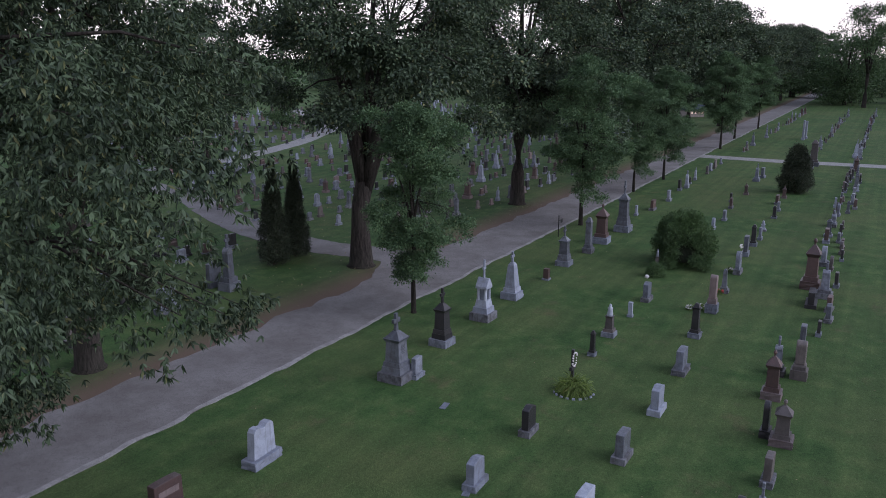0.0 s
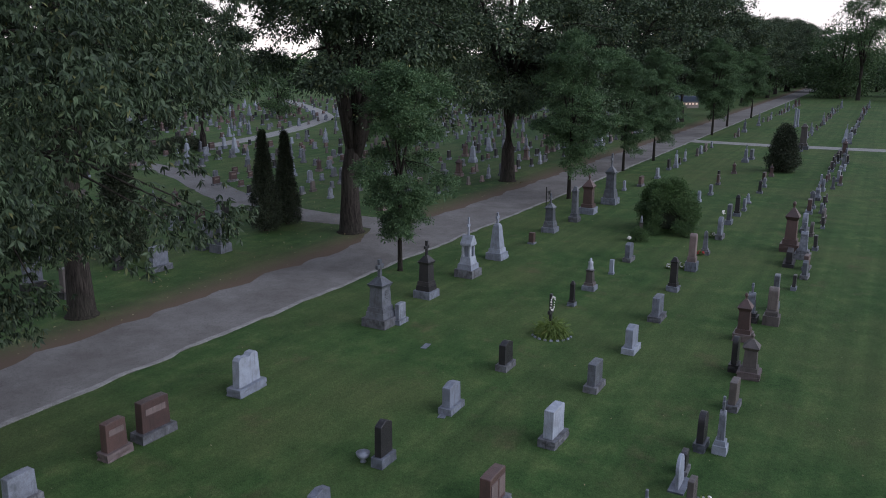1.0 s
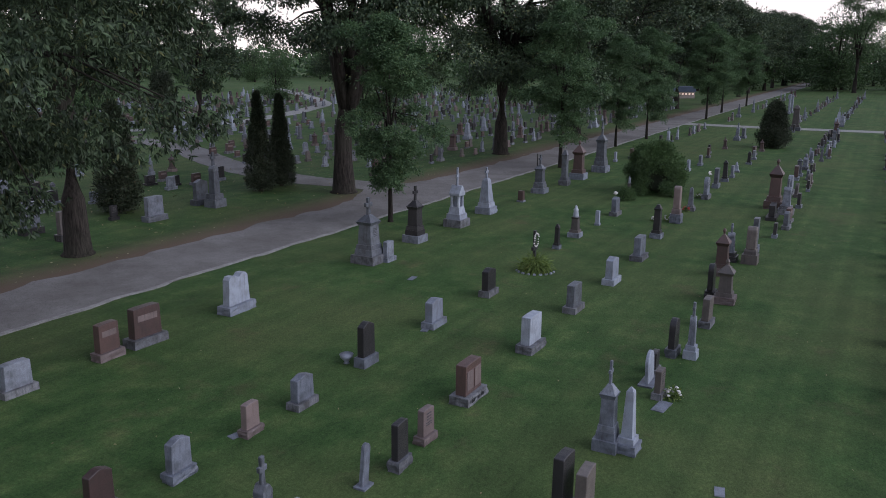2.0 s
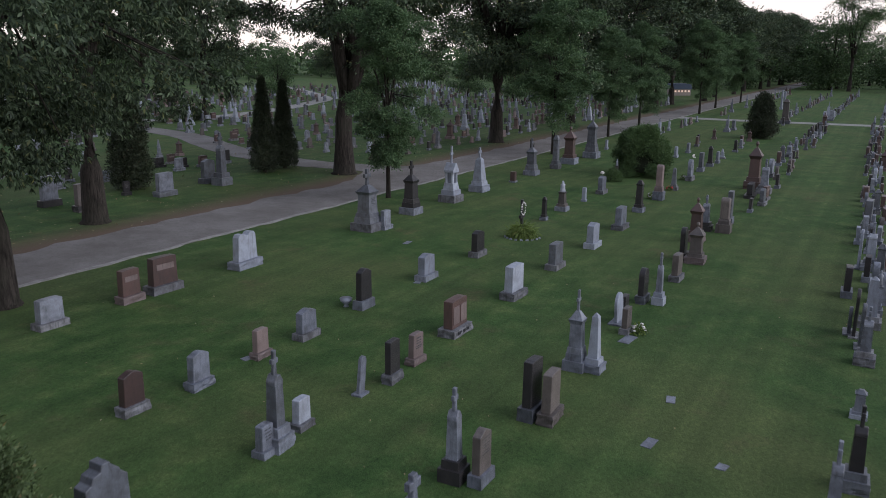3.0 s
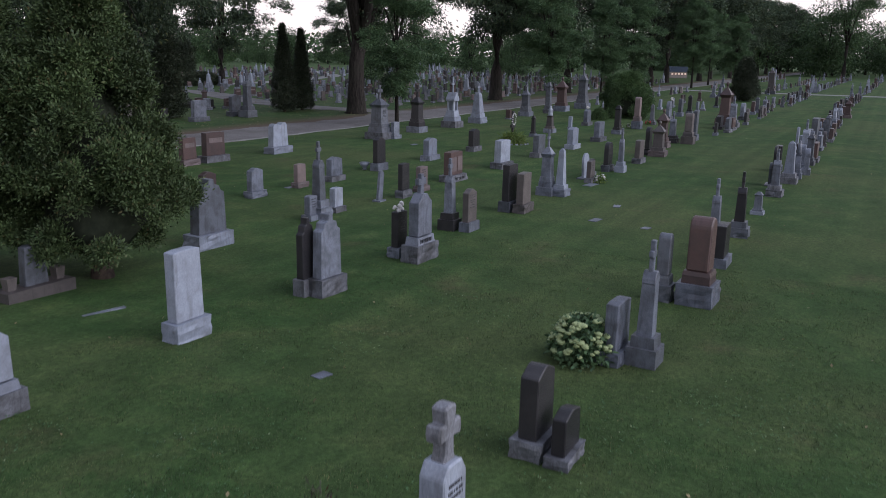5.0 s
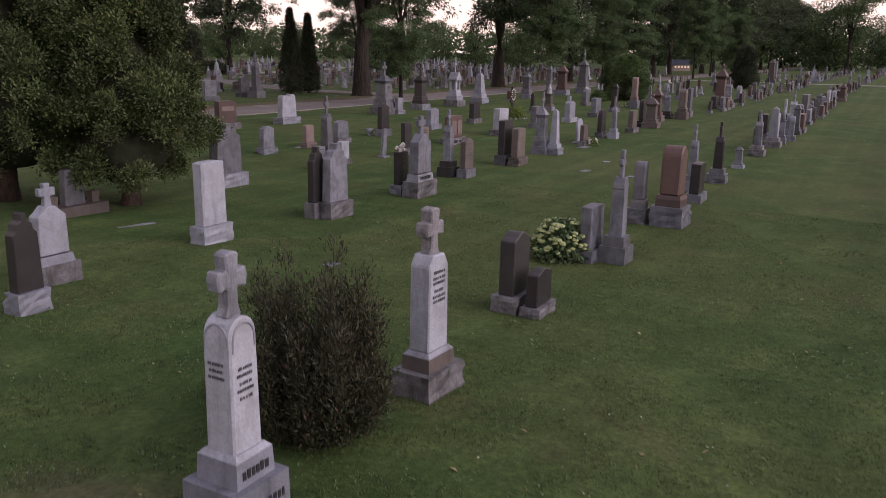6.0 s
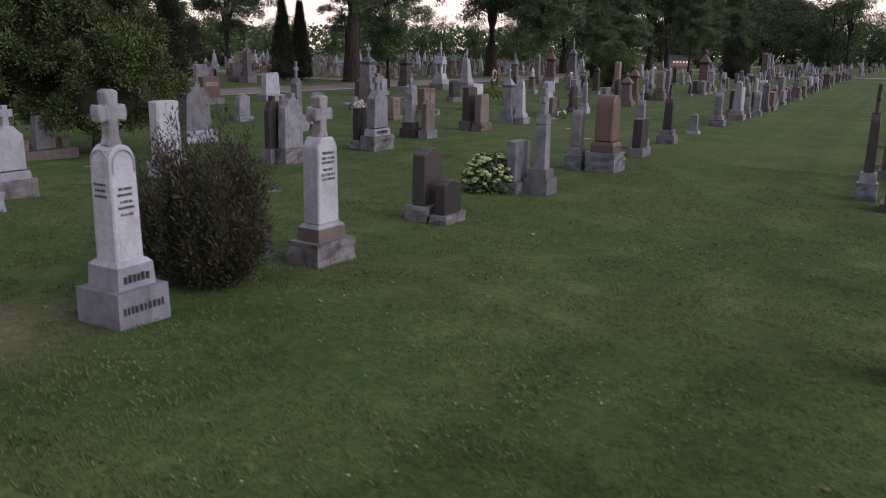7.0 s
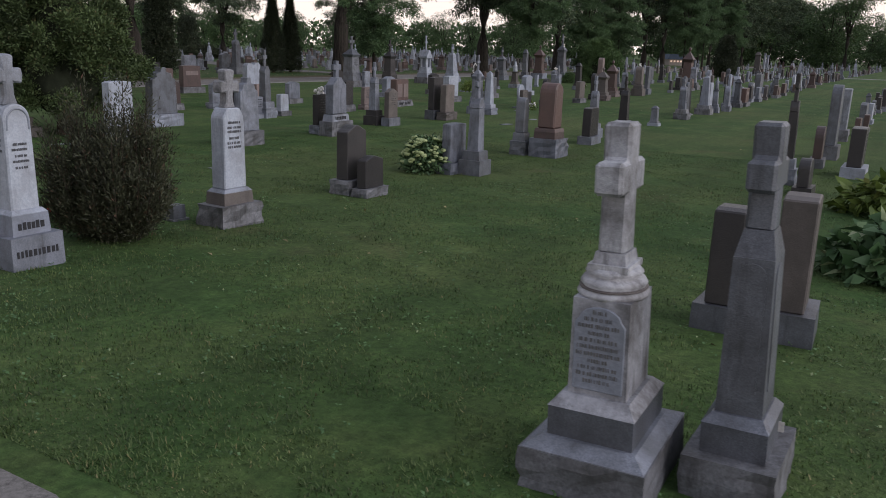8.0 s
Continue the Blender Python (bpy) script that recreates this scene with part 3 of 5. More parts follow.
            part("shaft", outline_prism(tablet_outline("round", a * 0.82, z, h, 0.92), b * 0.78, 0.03), st, g)
            lettering(g, code, z + 0.25 * (h - z), z + 0.7 * (h - z), a * 0.4, -b * 0.39 - 0.002, rng)
        elif kind in ("statue", "statue_ob"):
            tall = kind == "statue_ob"
            ht = (0.36 if tall else 0.34) * h
            part("die", block(z, ht, a * 0.74, b * 0.74, a * 0.6, b * 0.6), st, g)
            z += ht
            part("cornice", block(z, 0.05 * h, a * 0.62, b * 0.62, a * 0.8, b * 0.8), st, g)
            z += 0.05 * h
            r, top = 0.22 * w, h - z
            part("figure", lathe([(r, z), (r * 1.05, z + 0.15 * top), (r * 0.8, z + 0.5 * top), (r * 0.95, z + 0.66 * top), (r * 0.4, z + 0.76 * top), (r * 0.5, z + 0.88 * top), (0.02, h)], 10), STONES["W"] if not tall else st, g, "weathered pale carved figure", True)
    return g


def grave(kind, u, v, w, d, h, code, base_code):
    seed_count[0] += 1
    rng = random.Random(seed_count[0] * 7)
    m = placed(u, v, 0, rng.uniform(-2.5, 2.5), rng.uniform(-0.5, 0.5), rng.uniform(-0.5, 0.5))
    return build_grave(kind, m, w, d, h, code, base_code, seed_count[0])


grave("grand", 27.29, -17.15, 1.24, 1.24, 3.01, "M", "G")
grave("grand", 31.97, -17.50, 0.97, 0.97, 2.88, "D", "G")
grave("canopy", 36.46, -17.47, 1.12, 1.12, 3.28, "W", "G")
grave("taper", 40.71, -17.71, 1.00, 1.00, 2.78, "W", "W")
grave("block", 45.36, -17.43, 0.46, 0.46, 0.72, "R", "G")
grave("grand", 49.32, -17.75, 0.97, 0.97, 2.67, "M", "G")
grave("pillar", 53.45, -17.48, 0.69, 0.69, 2.58, "M", "G")
grave("pedestal", 56.97, -17.66, 1.17, 1.17, 3.00, "R", "W")
grave("grand", 61.71, -17.42, 1.20, 1.20, 4.11, "M", "G")
grave("tablet", 68.81, -18.35, 0.56, 0.30, 0.89, "W", "W")
grave("lobed", 18.81, -17.31, 1.41, 0.62, 1.43, "W", "W")
grave("tablet", 13.24, -17.46, 0.95, 0.47, 1.17, "R", "P")
grave("tablet", 14.74, -17.48, 1.35, 0.62, 1.29, "R", "G")
grave("tablet", 10.16, -17.40, 1.02, 0.51, 0.94, "G", "G")
grave("serp", 9.12, -9.98, 0.75, 0.38, 0.98, "G", "G")
grave("serp", 7.22, -10.22, 0.74, 0.37, 1.06, "R", "G")
grave("tablet", 11.54, -10.06, 0.63, 0.32, 0.85, "P", "P")
grave("serp", 13.49, -9.98, 0.88, 0.44, 0.91, "G", "G")
grave("serp", 16.83, -10.17, 0.79, 0.40, 1.39, "D", "G")
grave("serp", 21.06, -10.17, 1.03, 0.51, 1.01, "W", "G")
grave("serp", 25.37, -10.12, 0.94, 0.47, 1.12, "D", "G")
grave("pillar", 34.19, -10.64, 0.36, 0.36, 1.25, "D", "G")
grave("statue", 37.24, -10.79, 0.66, 0.66, 1.69, "T", "G")
grave("block", 40.76, -10.73, 0.30, 0.30, 0.82, "W", "W")
grave("serp", 44.14, -10.74, 0.99, 0.49, 1.12, "G", "G")
grave("statue", 51.55, -12.07, 0.40, 0.40, 1.31, "T", "G")
grave("serp", 29.59, -6.41, 1.07, 0.54, 1.14, "W", "W")
grave("tablet", 34.23, -6.53, 1.23, 0.61, 1.12, "G", "G")
grave("pillar", 39.20, -6.99, 0.59, 0.59, 1.79, "D", "G")
grave("arch", 43.73, -7.04, 0.62, 0.62, 2.15, "P", "G")
grave("obelisk", 48.01, -7.15, 0.54, 0.54, 1.48, "M", "G")
grave("round", 52.89, -7.16, 0.88, 0.44, 1.50, "G", "G")
grave("tablet", 58.22, -7.52, 0.96, 0.48, 1.45, "M", "G")
grave("pillar", 61.62, -7.51, 0.56, 0.56, 1.63, "D", "G")
grave("tablet", 64.10, -7.37, 0.64, 0.32, 0.97, "G", "G")
grave("statue", 67.57, -7.63, 0.52, 0.52, 0.86, "W", "G")
grave("pillar", 73.43, -7.52, 0.47, 0.47, 1.14, "D", "G")
grave("tablet", 77.36, -7.66, 0.77, 0.39, 0.85, "M", "G")
grave("round", 66.13, -11.26, 0.71, 0.35, 0.97, "W", "W")
grave("tablet", 70.33, -11.13, 0.75, 0.38, 0.91, "G", "G")
grave("tablet", 76.51, -11.65, 0.74, 0.37, 0.98, "R", "G")
grave("tablet", 98.29, -11.87, 1.17, 0.58, 1.20, "M", "G")
grave("tablet", 25.18, -6.49, 1.05, 0.52, 1.07, "M", "G")
grave("tablet", 20.59, -6.29, 1.15, 0.58, 1.21, "W", "G")
grave("book", 16.15, -6.28, 1.18, 0.59, 1.14, "R", "G")
grave("slab", 10.83, -6.15, 0.35, 0.30, 1.01, "G", "G")
grave("tablet", 11.97, -5.91, 0.62, 0.31, 1.16, "D", "G")
grave("tablet", 13.39, -6.05, 0.63, 0.32, 0.89, "P", "P")
grave("crested", 3.22, -6.15, 1.14, 0.57, 1.70, "M", "W")
grave("cross_ob", 7.60, -6.12, 0.58, 0.58, 2.25, "M", "G")
grave("cross_tab", 4.98, -1.07, 0.92, 0.46, 2.06, "G", "G")
grave("cross_ob", 8.34, -2.12, 0.51, 0.51, 1.99, "G", "D")
grave("serp", 8.52, -1.59, 0.64, 0.32, 1.18, "T", "G")
grave("tablet", 11.83, -1.90, 0.78, 0.40, 1.48, "D", "M")
grave("tablet", 11.90, -1.45, 0.84, 0.40, 1.24, "T", "T")
grave("grand", 15.26, -2.03, 0.60, 0.60, 2.27, "G", "G")
grave("obelisk", 15.37, -1.55, 0.52, 0.52, 1.67, "W", "W")
grave("slab", 19.83, -2.20, 0.89, 0.44, 1.04, "W", "G")
grave("tablet", 20.68, -2.28, 0.58, 0.30, 0.69, "D", "G")
grave("tablet", 18.91, -1.69, 0.57, 0.30, 0.85, "T", "G")
grave("round", 22.40, -2.14, 0.71, 0.35, 1.25, "D", "M")
grave("cross_ob", 22.43, -1.58, 0.42, 0.42, 1.85, "G", "W")
grave("tablet", 25.94, -1.79, 0.84, 0.42, 1.06, "T", "G")
grave("round", 29.55, -2.35, 0.66, 0.36, 1.39, "D", "D")
grave("pedestal", 29.15, -1.75, 0.80, 0.80, 1.75, "T", "P")
grave("pedestal", 33.30, -2.62, 0.79, 0.79, 2.10, "R", "P")
grave("cross_ob", 36.10, -2.75, 0.68, 0.68, 1.79, "G", "D")
grave("arch", 36.10, -1.85, 0.70, 0.70, 1.75, "T", "T")
grave("tablet", 38.40, -2.00, 0.72, 0.40, 1.75, "M", "G")
grave("tablet", 47.92, -2.37, 1.69, 0.62, 0.90, "D", "D")
grave("pedestal", 51.60, -2.75, 1.12, 1.09, 3.15, "R", "R")
grave("cross_ob", 49.90, -1.85, 0.92, 0.92, 2.2, "G", "G")
grave("round", 58.05, -2.48, 1.03, 0.51, 1.34, "G", "G")
grave("tablet", 65.54, -2.85, 1.00, 0.50, 1.12, "R", "G")
grave("pillar", 67.84, -2.87, 0.62, 0.62, 1.41, "M", "G")
grave("cross_tab", 72.40, -2.80, 1.10, 0.55, 1.32, "G", "G")
grave("cross_ob", 1.26, 5.37, 0.50, 0.50, 2.03, "G", "M")
grave("tablet", 1.15, 4.93, 0.78, 0.36, 1.02, "G", "G")
grave("serp", -2.58, 5.10, 0.66, 0.40, 1.13, "D", "G")
grave("serp", -2.59, 5.49, 0.66, 0.30, 0.66, "D", "G")
grave("arch", 5.06, 5.38, 0.72, 0.72, 1.77, "R", "G")
grave("arch", 4.89, 4.72, 0.41, 0.41, 1.39, "M", "M")
grave("cross_ob", 10.09, 4.70, 0.52, 0.46, 1.83, "G", "G")
grave("tablet", 8.48, 5.18, 0.85, 0.42, 1.01, "D", "G")
grave("cross_ob", 12.03, 5.00, 0.54, 0.54, 1.80, "D", "M")
grave("pillar", 15.81, 4.94, 0.40, 0.40, 0.71, "G", "W")
grave("tablet", -1.92, -1.46, 0.76, 0.38, 1.53, "W", "W")
grave("crested", 1.61, -1.24, 0.80, 0.40, 1.65, "G", "G")
grave("crested", 1.34, -1.54, 0.53, 0.30, 1.58, "D", "G")
grave("slab", 22.54, 4.40, 0.67, 0.34, 0.90, "M", "M")
grave("cross_ob", 19.78, 4.92, 0.56, 0.56, 1.70, "G", "G")
grave("obelisk", 23.53, 4.95, 0.69, 0.69, 1.68, "W", "G")
grave("slab", 31.78, 4.30, 0.61, 0.30, 1.62, "W", "G")
grave("cross_ob", 31.66, 4.72, 0.69, 0.69, 2.00, "W", "G")
grave("round", 36.46, 4.60, 0.64, 0.32, 1.11, "M", "G")
grave("tablet", 40.85, 4.35, 1.18, 0.59, 1.53, "M", "G")
grave("cross_tab", -5.50, -1.06, 0.74, 0.36, 1.49, "W", "G")
grave("crested", -6.58, -0.00, 0.48, 0.30, 1.32, "D", "W")
grave("tablet", 147.0, -12.2, 0.9, 0.5, 3.3, "W", "W")
grave("tablet", 149.4, -12.0, 0.9, 0.5, 3.0, "W", "W")
grave("round", 112.30, -2.90, 1.9, 0.9, 1.9, "G", "G")
grave("pillar", 112.60, -7.70, 1.35, 1.35, 3.3, "T", "M")
grave("tablet", -6.29, 11.83, 0.50, 0.44, 1.05, "D", "M")
grave("tablet", -6.22, 12.33, 0.62, 0.46, 1.20, "T", "M")
grave("cross_ob", 4.45, 10.92, 0.38, 0.38, 2.23, "D", "G")
grave("round", 3.38, 11.38, 0.72, 0.36, 0.69, "D", "D")
grave("round", 7.86, 11.15, 0.69, 0.34, 0.98, "R", "G")
grave("round", 10.00, 11.24, 0.84, 0.42, 1.90, "M", "G")
grave("tablet", 15.52, 11.09, 0.77, 0.38, 1.65, "G", "G")
grave("tablet", 6.72, 12.03, 1.02, 0.51, 1.10, "D", "W")
grave("tablet", 23.10, -35.63, 1.18, 0.59, 1.71, "G", "D")
grave("tablet", 23.20, -32.89, 1.10, 0.55, 1.51, "T", "D")
grave("tablet", 27.74, -43.18, 0.82, 0.41, 1.01, "D", "G")
grave("tablet", 29.20, -44.03, 0.78, 0.39, 1.20, "D", "D")
grave("tablet", 29.08, -42.24, 0.87, 0.44, 0.90, "D", "G")
grave("tablet", 27.80, -35.04, 0.55, 0.30, 0.85, "D", "D")
grave("tablet", 28.88, -32.94, 1.40, 0.62, 1.41, "G", "M")
grave("serp", 33.94, -34.46, 1.27, 0.62, 1.58, "M", "M")
grave("cross_ob", 33.81, -33.11, 0.97, 0.97, 3.40, "M", "M")
grave("tablet", 37.50, -43.10, 0.97, 0.49, 0.73, "D", "D")
grave("tablet", 38.43, -41.45, 0.66, 0.33, 0.75, "D", "D")

# ---- trees ----
def leaf_arrays(rng, centres, normals_out, per, spread, length, width, droop, up=0.6, flat=0.7, whorl=1, coherent=0.0):
    n = len(centres) * per
    c = np.repeat(centres, per, 0)
    out = np.repeat(normals_out, per, 0)
    off = rng.normal(size=((n + whorl - 1) // whorl, 3)) * spread
    off = np.repeat(off, whorl, 0)[:n]
    off[:, 2] *= flat
    p = c + off
    if whorl > 1:
        off = rng.normal(size=(n, 3))
    away = off / (np.linalg.norm(off, axis=1, keepdims=True) + 1e-6)
    dirn = 0.6 * away + 0.5 * out + rng.normal(size=(n, 3)) * 0.45
    dirn[:, 2] -= droop
    dirn /= np.linalg.norm(dirn, axis=1, keepdims=True) + 1e-6
    nrm = rng.normal(size=(n, 3)) * (0.6 - 0.3 * coherent) + (0.4 + 0.7 * coherent) * out
    nrm[:, 2] += up
    side = np.cross(dirn, nrm)
    side /= np.linalg.norm(side, axis=1, keepdims=True) + 1e-6
    nrm = np.cross(side, dirn)
    ln = length * rng.uniform(0.6, 1.3, (n, 1))
    wd = width * rng.uniform(0.7, 1.25, (n, 1))
    v = np.empty((n, 4, 3))
    v[:, 0] = p
    v[:, 1] = p + dirn * ln * 0.45 + side * wd * 0.5 + nrm * wd * 0.12
    v[:, 2] = p + dirn * ln - nrm * ln * 0.12
    v[:, 3] = p + dirn * ln * 0.45 - side * wd * 0.5 + nrm * wd * 0.12
    return v


def leaf_mesh(name, v, material):
    n = len(v)
    me = bpy.data.meshes.new(name)
    me.vertices.add(4 * n)
    me.vertices.foreach_set("co", v.reshape(-1))
    me.loops.add(4 * n)
    me.loops.foreach_set("vertex_index", np.arange(4 * n, dtype=np.int32))
    me.polygons.add(n)
    me.polygons.foreach_set("loop_start", np.arange(0, 4 * n, 4, dtype=np.int32))
    me.update(calc_edges=True)
    me.validate()
    me.materials.append(material)
    return me


def crown_centres(rng, n, rx, rz, zc, inner=0.35, lobes=0.3, seed=0.0, boxy=2.6, boughs=70, bough=0.24):
    """Places for clumps of leaves: domes of foliage at the ends of boughs, with gaps between them."""
    a = rng.uniform(0, math.tau, boughs)
    z = rng.uniform(-1, 1, boughs)
    r = np.sqrt(rng.uniform(max(inner, 0.3) ** 2, 1, boughs))
    rim = (1 - np.abs(z) ** boxy) ** (1 / boxy)
    d = np.stack([rim * np.cos(a), rim * np.sin(a), z], 1)
    lob = np.array([1 + lobes * noise.noise(Vector((2.1 * q[0] + seed, 2.1 * q[1], 2.1 * q[2]))) + 0.6 * lobes * noise.noise(Vector((4.6 * q[0], 4.6 * q[1] + seed, 4.6 * q[2]))) for q in d])
    b = d * np.stack([r * lob * rx, r * lob * rx, (0.85 + 0.15 * r) * lob * rz], 1)
    pick = rng.integers(0, boughs, n)
    size = bough * rx * rng.uniform(0.7, 1.35, boughs)
    o = rng.normal(size=(n, 3))
    o /= np.linalg.norm(o, axis=1, keepdims=True)
    o[:, 2] = np.abs(o[:, 2]) * 0.75 - 0.22
    o *= rng.uniform(0.75, 1.05, (n, 1))
    c = b[pick] + o * size[pick][:, None]
    c[:, 2] += zc
    d = d[pick] * 0.6 + o
    return c, d / (np.linalg.norm(d, axis=1, keepdims=True) + 1e-6)


def broad_tree(name, m, height, crown_low, rx, trunk_r, seed, material, n_clumps, per, spread, leaf, label, droop=0.35, fork=0.35, inner=0.35, category="tree", twigs=70, lean=(0.0, 0.0), lobes=0.35, whorl=1, slim=0.42, boxy=2.6, boughs=70, bough=0.24):
    rng = np.random.default_rng(seed)
    tree = thing(name, m, label, category)
    zc, rz = (height + crown_low) / 2, (height - crown_low) / 2
    c, d = crown_centres(rng, n_clumps, rx, rz, zc, inner, lobes, seed * 1.7, boxy, boughs, bough)
    keep = c[:, 2] > crown_low * 0.8
    c, d = c[keep], d[keep]
    c[:, 0] += lean[0] * c[:, 2] / height
    c[:, 1] += lean[1] * c[:, 2] / height
    bm = bmesh.new()
    zf = height * fork
    trunk = [(0, 0, -0.1), (0.01, 0, 0.15), (0.02, 0.02, zf * 0.35), (0.05, 0.0, zf * 0.7), (lean[0] * fork, lean[1] * fork, zf)]
    trunk.append((lean[0] * fork * 1.08, lean[1] * fork * 1.08, zf * 1.08))
    tube(bm, trunk, [trunk_r * 1.75, trunk_r * 1.25, trunk_r * 0.98, trunk_r * 0.88, trunk_r * 0.86, trunk_r * 0.55], 14)
    mains = []
    k_main = 5
    for k in range(k_main):
        a = k * math.tau / k_main + seed
        end = Vector((0.55 * rx * math.cos(a) + lean[0], 0.55 * rx * math.sin(a) + lean[1], zf + (height - zf) * (0.55 + 0.3 * ((k * 7) % 5) / 5)))
        a0 = Vector(trunk[-2]) - Vector((0, 0, 1.2 * trunk_r))
        mid = a0.lerp(end, 0.45) + Vector((0, 0, 0.1 * (height - zf)))
        path = [a0, a0.lerp(mid, 0.5), mid, mid.lerp(end, 0.5) + Vector((0, 0, 0.2)), end]
        tube(bm, path, [trunk_r * 0.7, trunk_r * 0.52, trunk_r * 0.36, trunk_r * 0.2, trunk_r * 0.07], 8)
        mains += path[1:]
    top = Vector((lean[0], lean[1], height * 0.9))
    tube(bm, [Vector(trunk[-1]) - Vector((0, 0, 0.2)), Vector(trunk[-1]).lerp(top, 0.5), top], [trunk_r * 0.75, trunk_r * 0.4, trunk_r * 0.06], 8)
    mains += [Vector(trunk[-1]).lerp(top, q) for q in (0.2, 0.4, 0.6, 0.8)]
    for i in rng.choice(len(c), min(twigs, len(c)), replace=False):
        e = Vector(c[i])
        s = min(mains, key=lambda p: (p - e).length + 0.8 * max(0, p.z - e.z))
        mid = s.lerp(e, 0.5) + Vector((0, 0, 0.08 * (e - s).length))
        tube(bm, [s, mid, e], [trunk_r * 0.16, trunk_r * 0.1, trunk_r * 0.03], 5)
    part("trunk", bm, BARK, tree, "rough grey-brown trunk and limbs", True)
    v = leaf_arrays(rng, c, d, per, spread, leaf, leaf * slim, droop, whorl=whorl)
    tagged(piece("crown", leaf_mesh("crown", v, material), None, tree, "dense green leaves"), kind="stuff")
    return tree


def conifer(name, m, height, radius, seed, material, n_clumps, per, spread, leaf, label, low=0.1, shape=1.0, trunk_r=0.14, category="tree", full=0.25, squash=1.0, lumps=1.0, boughs=0, bough=0.4):
    """An evergreen: sprays over a cone or a column, with a solid core within, coloured dark for inner shade."""
    rng = np.random.default_rng(seed)
    tree = thing(name, m, label, category)
    z = rng.uniform(0, 1, n_clumps) ** 0.9
    ang = rng.uniform(0, math.tau, n_clumps)

    def prof(zz):
        return radius * np.clip((1 - zz) ** shape, 0, 1) * np.clip((zz + full) / (full + 0.12), 0.3, 1)

    k = radius * 1.5
    lob = np.array([1 + 0.2 * lumps * noise.noise(Vector((k * math.cos(a), k * math.sin(a), 1.3 * height * q + seed))) + 0.22 * lumps * noise.noise(Vector((2.2 * k * math.cos(a), 2.2 * k * math.sin(a), 3 * height * q + seed))) for a, q in zip(ang, z)])
    r = prof(z) * lob * rng.uniform(0.82, 1.03, n_clumps)
    c = np.stack([r * np.cos(ang), r * np.sin(ang) * squash, height * (low + (1 - low) * z)], 1)
    d = np.stack([np.cos(ang), np.sin(ang), 0.35 + 0 * ang], 1)
    if boughs:
        pick = rng.integers(0, boughs, n_clumps)
        o = rng.normal(size=(n_clumps, 3))
        o += 0.9 * d[pick]
        o /= np.linalg.norm(o, axis=1, keepdims=True)
        size = bough * rng.uniform(0.6, 1.3, boughs)[pick][:, None]
        c = c[pick] + o * size * rng.uniform(0.7, 1.05, (n_clumps, 1)) * np.array([1, 1, 0.8])
        d = 0.4 * d[pick] + o
        d /= np.linalg.norm(d, axis=1, keepdims=True)
    # Solid core that stops the view through; its dark colour stands for shade.
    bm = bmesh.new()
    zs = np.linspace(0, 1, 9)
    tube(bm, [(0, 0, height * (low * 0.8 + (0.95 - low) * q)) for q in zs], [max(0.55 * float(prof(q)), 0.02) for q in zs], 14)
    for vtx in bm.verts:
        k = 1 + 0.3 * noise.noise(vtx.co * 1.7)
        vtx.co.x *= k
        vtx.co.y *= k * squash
    part("inner_foliage", bm, INNER, tree, "solid core of inner twigs, shade put in its colour", True)
    bm = bmesh.new()
    tube(bm, [(0, 0, -0.05), (0.02, 0, height * low), (0, 0, height * 0.5)], [trunk_r * 1.3, trunk_r, trunk_r * 0.4], 9)
    part("trunk", bm, CEDAR_BARK, tree, "brown fibrous trunk", True)
    v = leaf_arrays(rng, c, d, per, spread, leaf, leaf * 0.45, -0.35, 0.95, 1.0, coherent=0.8)
    tagged(piece("crown", leaf_mesh("crown", v, material), None, tree, "dense evergreen sprays"), kind="stuff")
    return tree


# Large trees over the drive.
broad_tree("maple_tree", placed(10.74, -20.7), 22, 4.4, 7.7, 0.42, 11, LEAF, 2300, 105, 0.30, 0.215, "large dark green tree with drooping leaves beside the drive", 0.8, 0.34, whorl=7, slim=0.30, boughs=200, bough=0.19)
broad_tree("maple_tree", placed(21.5, -29.8), 21, 8.2, 6.6, 0.52, 12, LEAF, 1300, 77, 0.32, 0.28, "large dark green tree with drooping leaves beyond the drive", 0.75, 0.36, whorl=7, slim=0.32, boughs=150, bough=0.20)
broad_tree("maple_tree", placed(42.4, -29.5), 23, 7.0, 8.8, 0.66, 13, LEAF, 1900, 56, 0.32, 0.27, "large forked tree at the path junction", 0.3, 0.25, lean=(1.2, -0.8), slim=0.5, lobes=0.5)
broad_tree("maple_tree", placed(68.5, -29.7), 24, 7.2, 9.3, 0.6, 14, LEAF, 1800, 50, 0.34, 0.30, "large dark green tree along the drive", 0.3, 0.36, slim=0.5, lobes=0.5)
drive_tree = broad_tree("maple_tree", placed(92, -30.5, 0, 30), 23, 6.6, 7.6, 0.5, 15, LEAF, 900, 36, 0.42, 0.42, "large dark green tree along the drive", 0.3, 0.3, slim=0.55, lobes=0.5)
for i, (u, v, s) in enumerate([(112, -31, 1.05), (131, -30, 0.98), (150, -32, 1.08), (168, -29.5, 1.0), (187, -31, 0.84), (206, -30, 0.87), (227, -31, 0.9), (250, -30, 0.93), (275, -31, 0.97), (302, -30, 1.0), (332, -31, 1.0), (365, -30, 1.02), (72, -73, 0.78), (96, -112, 0.75), (40, -82, 0.9), (118, -84, 0.7)]):
    copy_thing(drive_tree, placed(u, v, 0, 67 * i + 97) @ Matrix.Scale(s, 4))

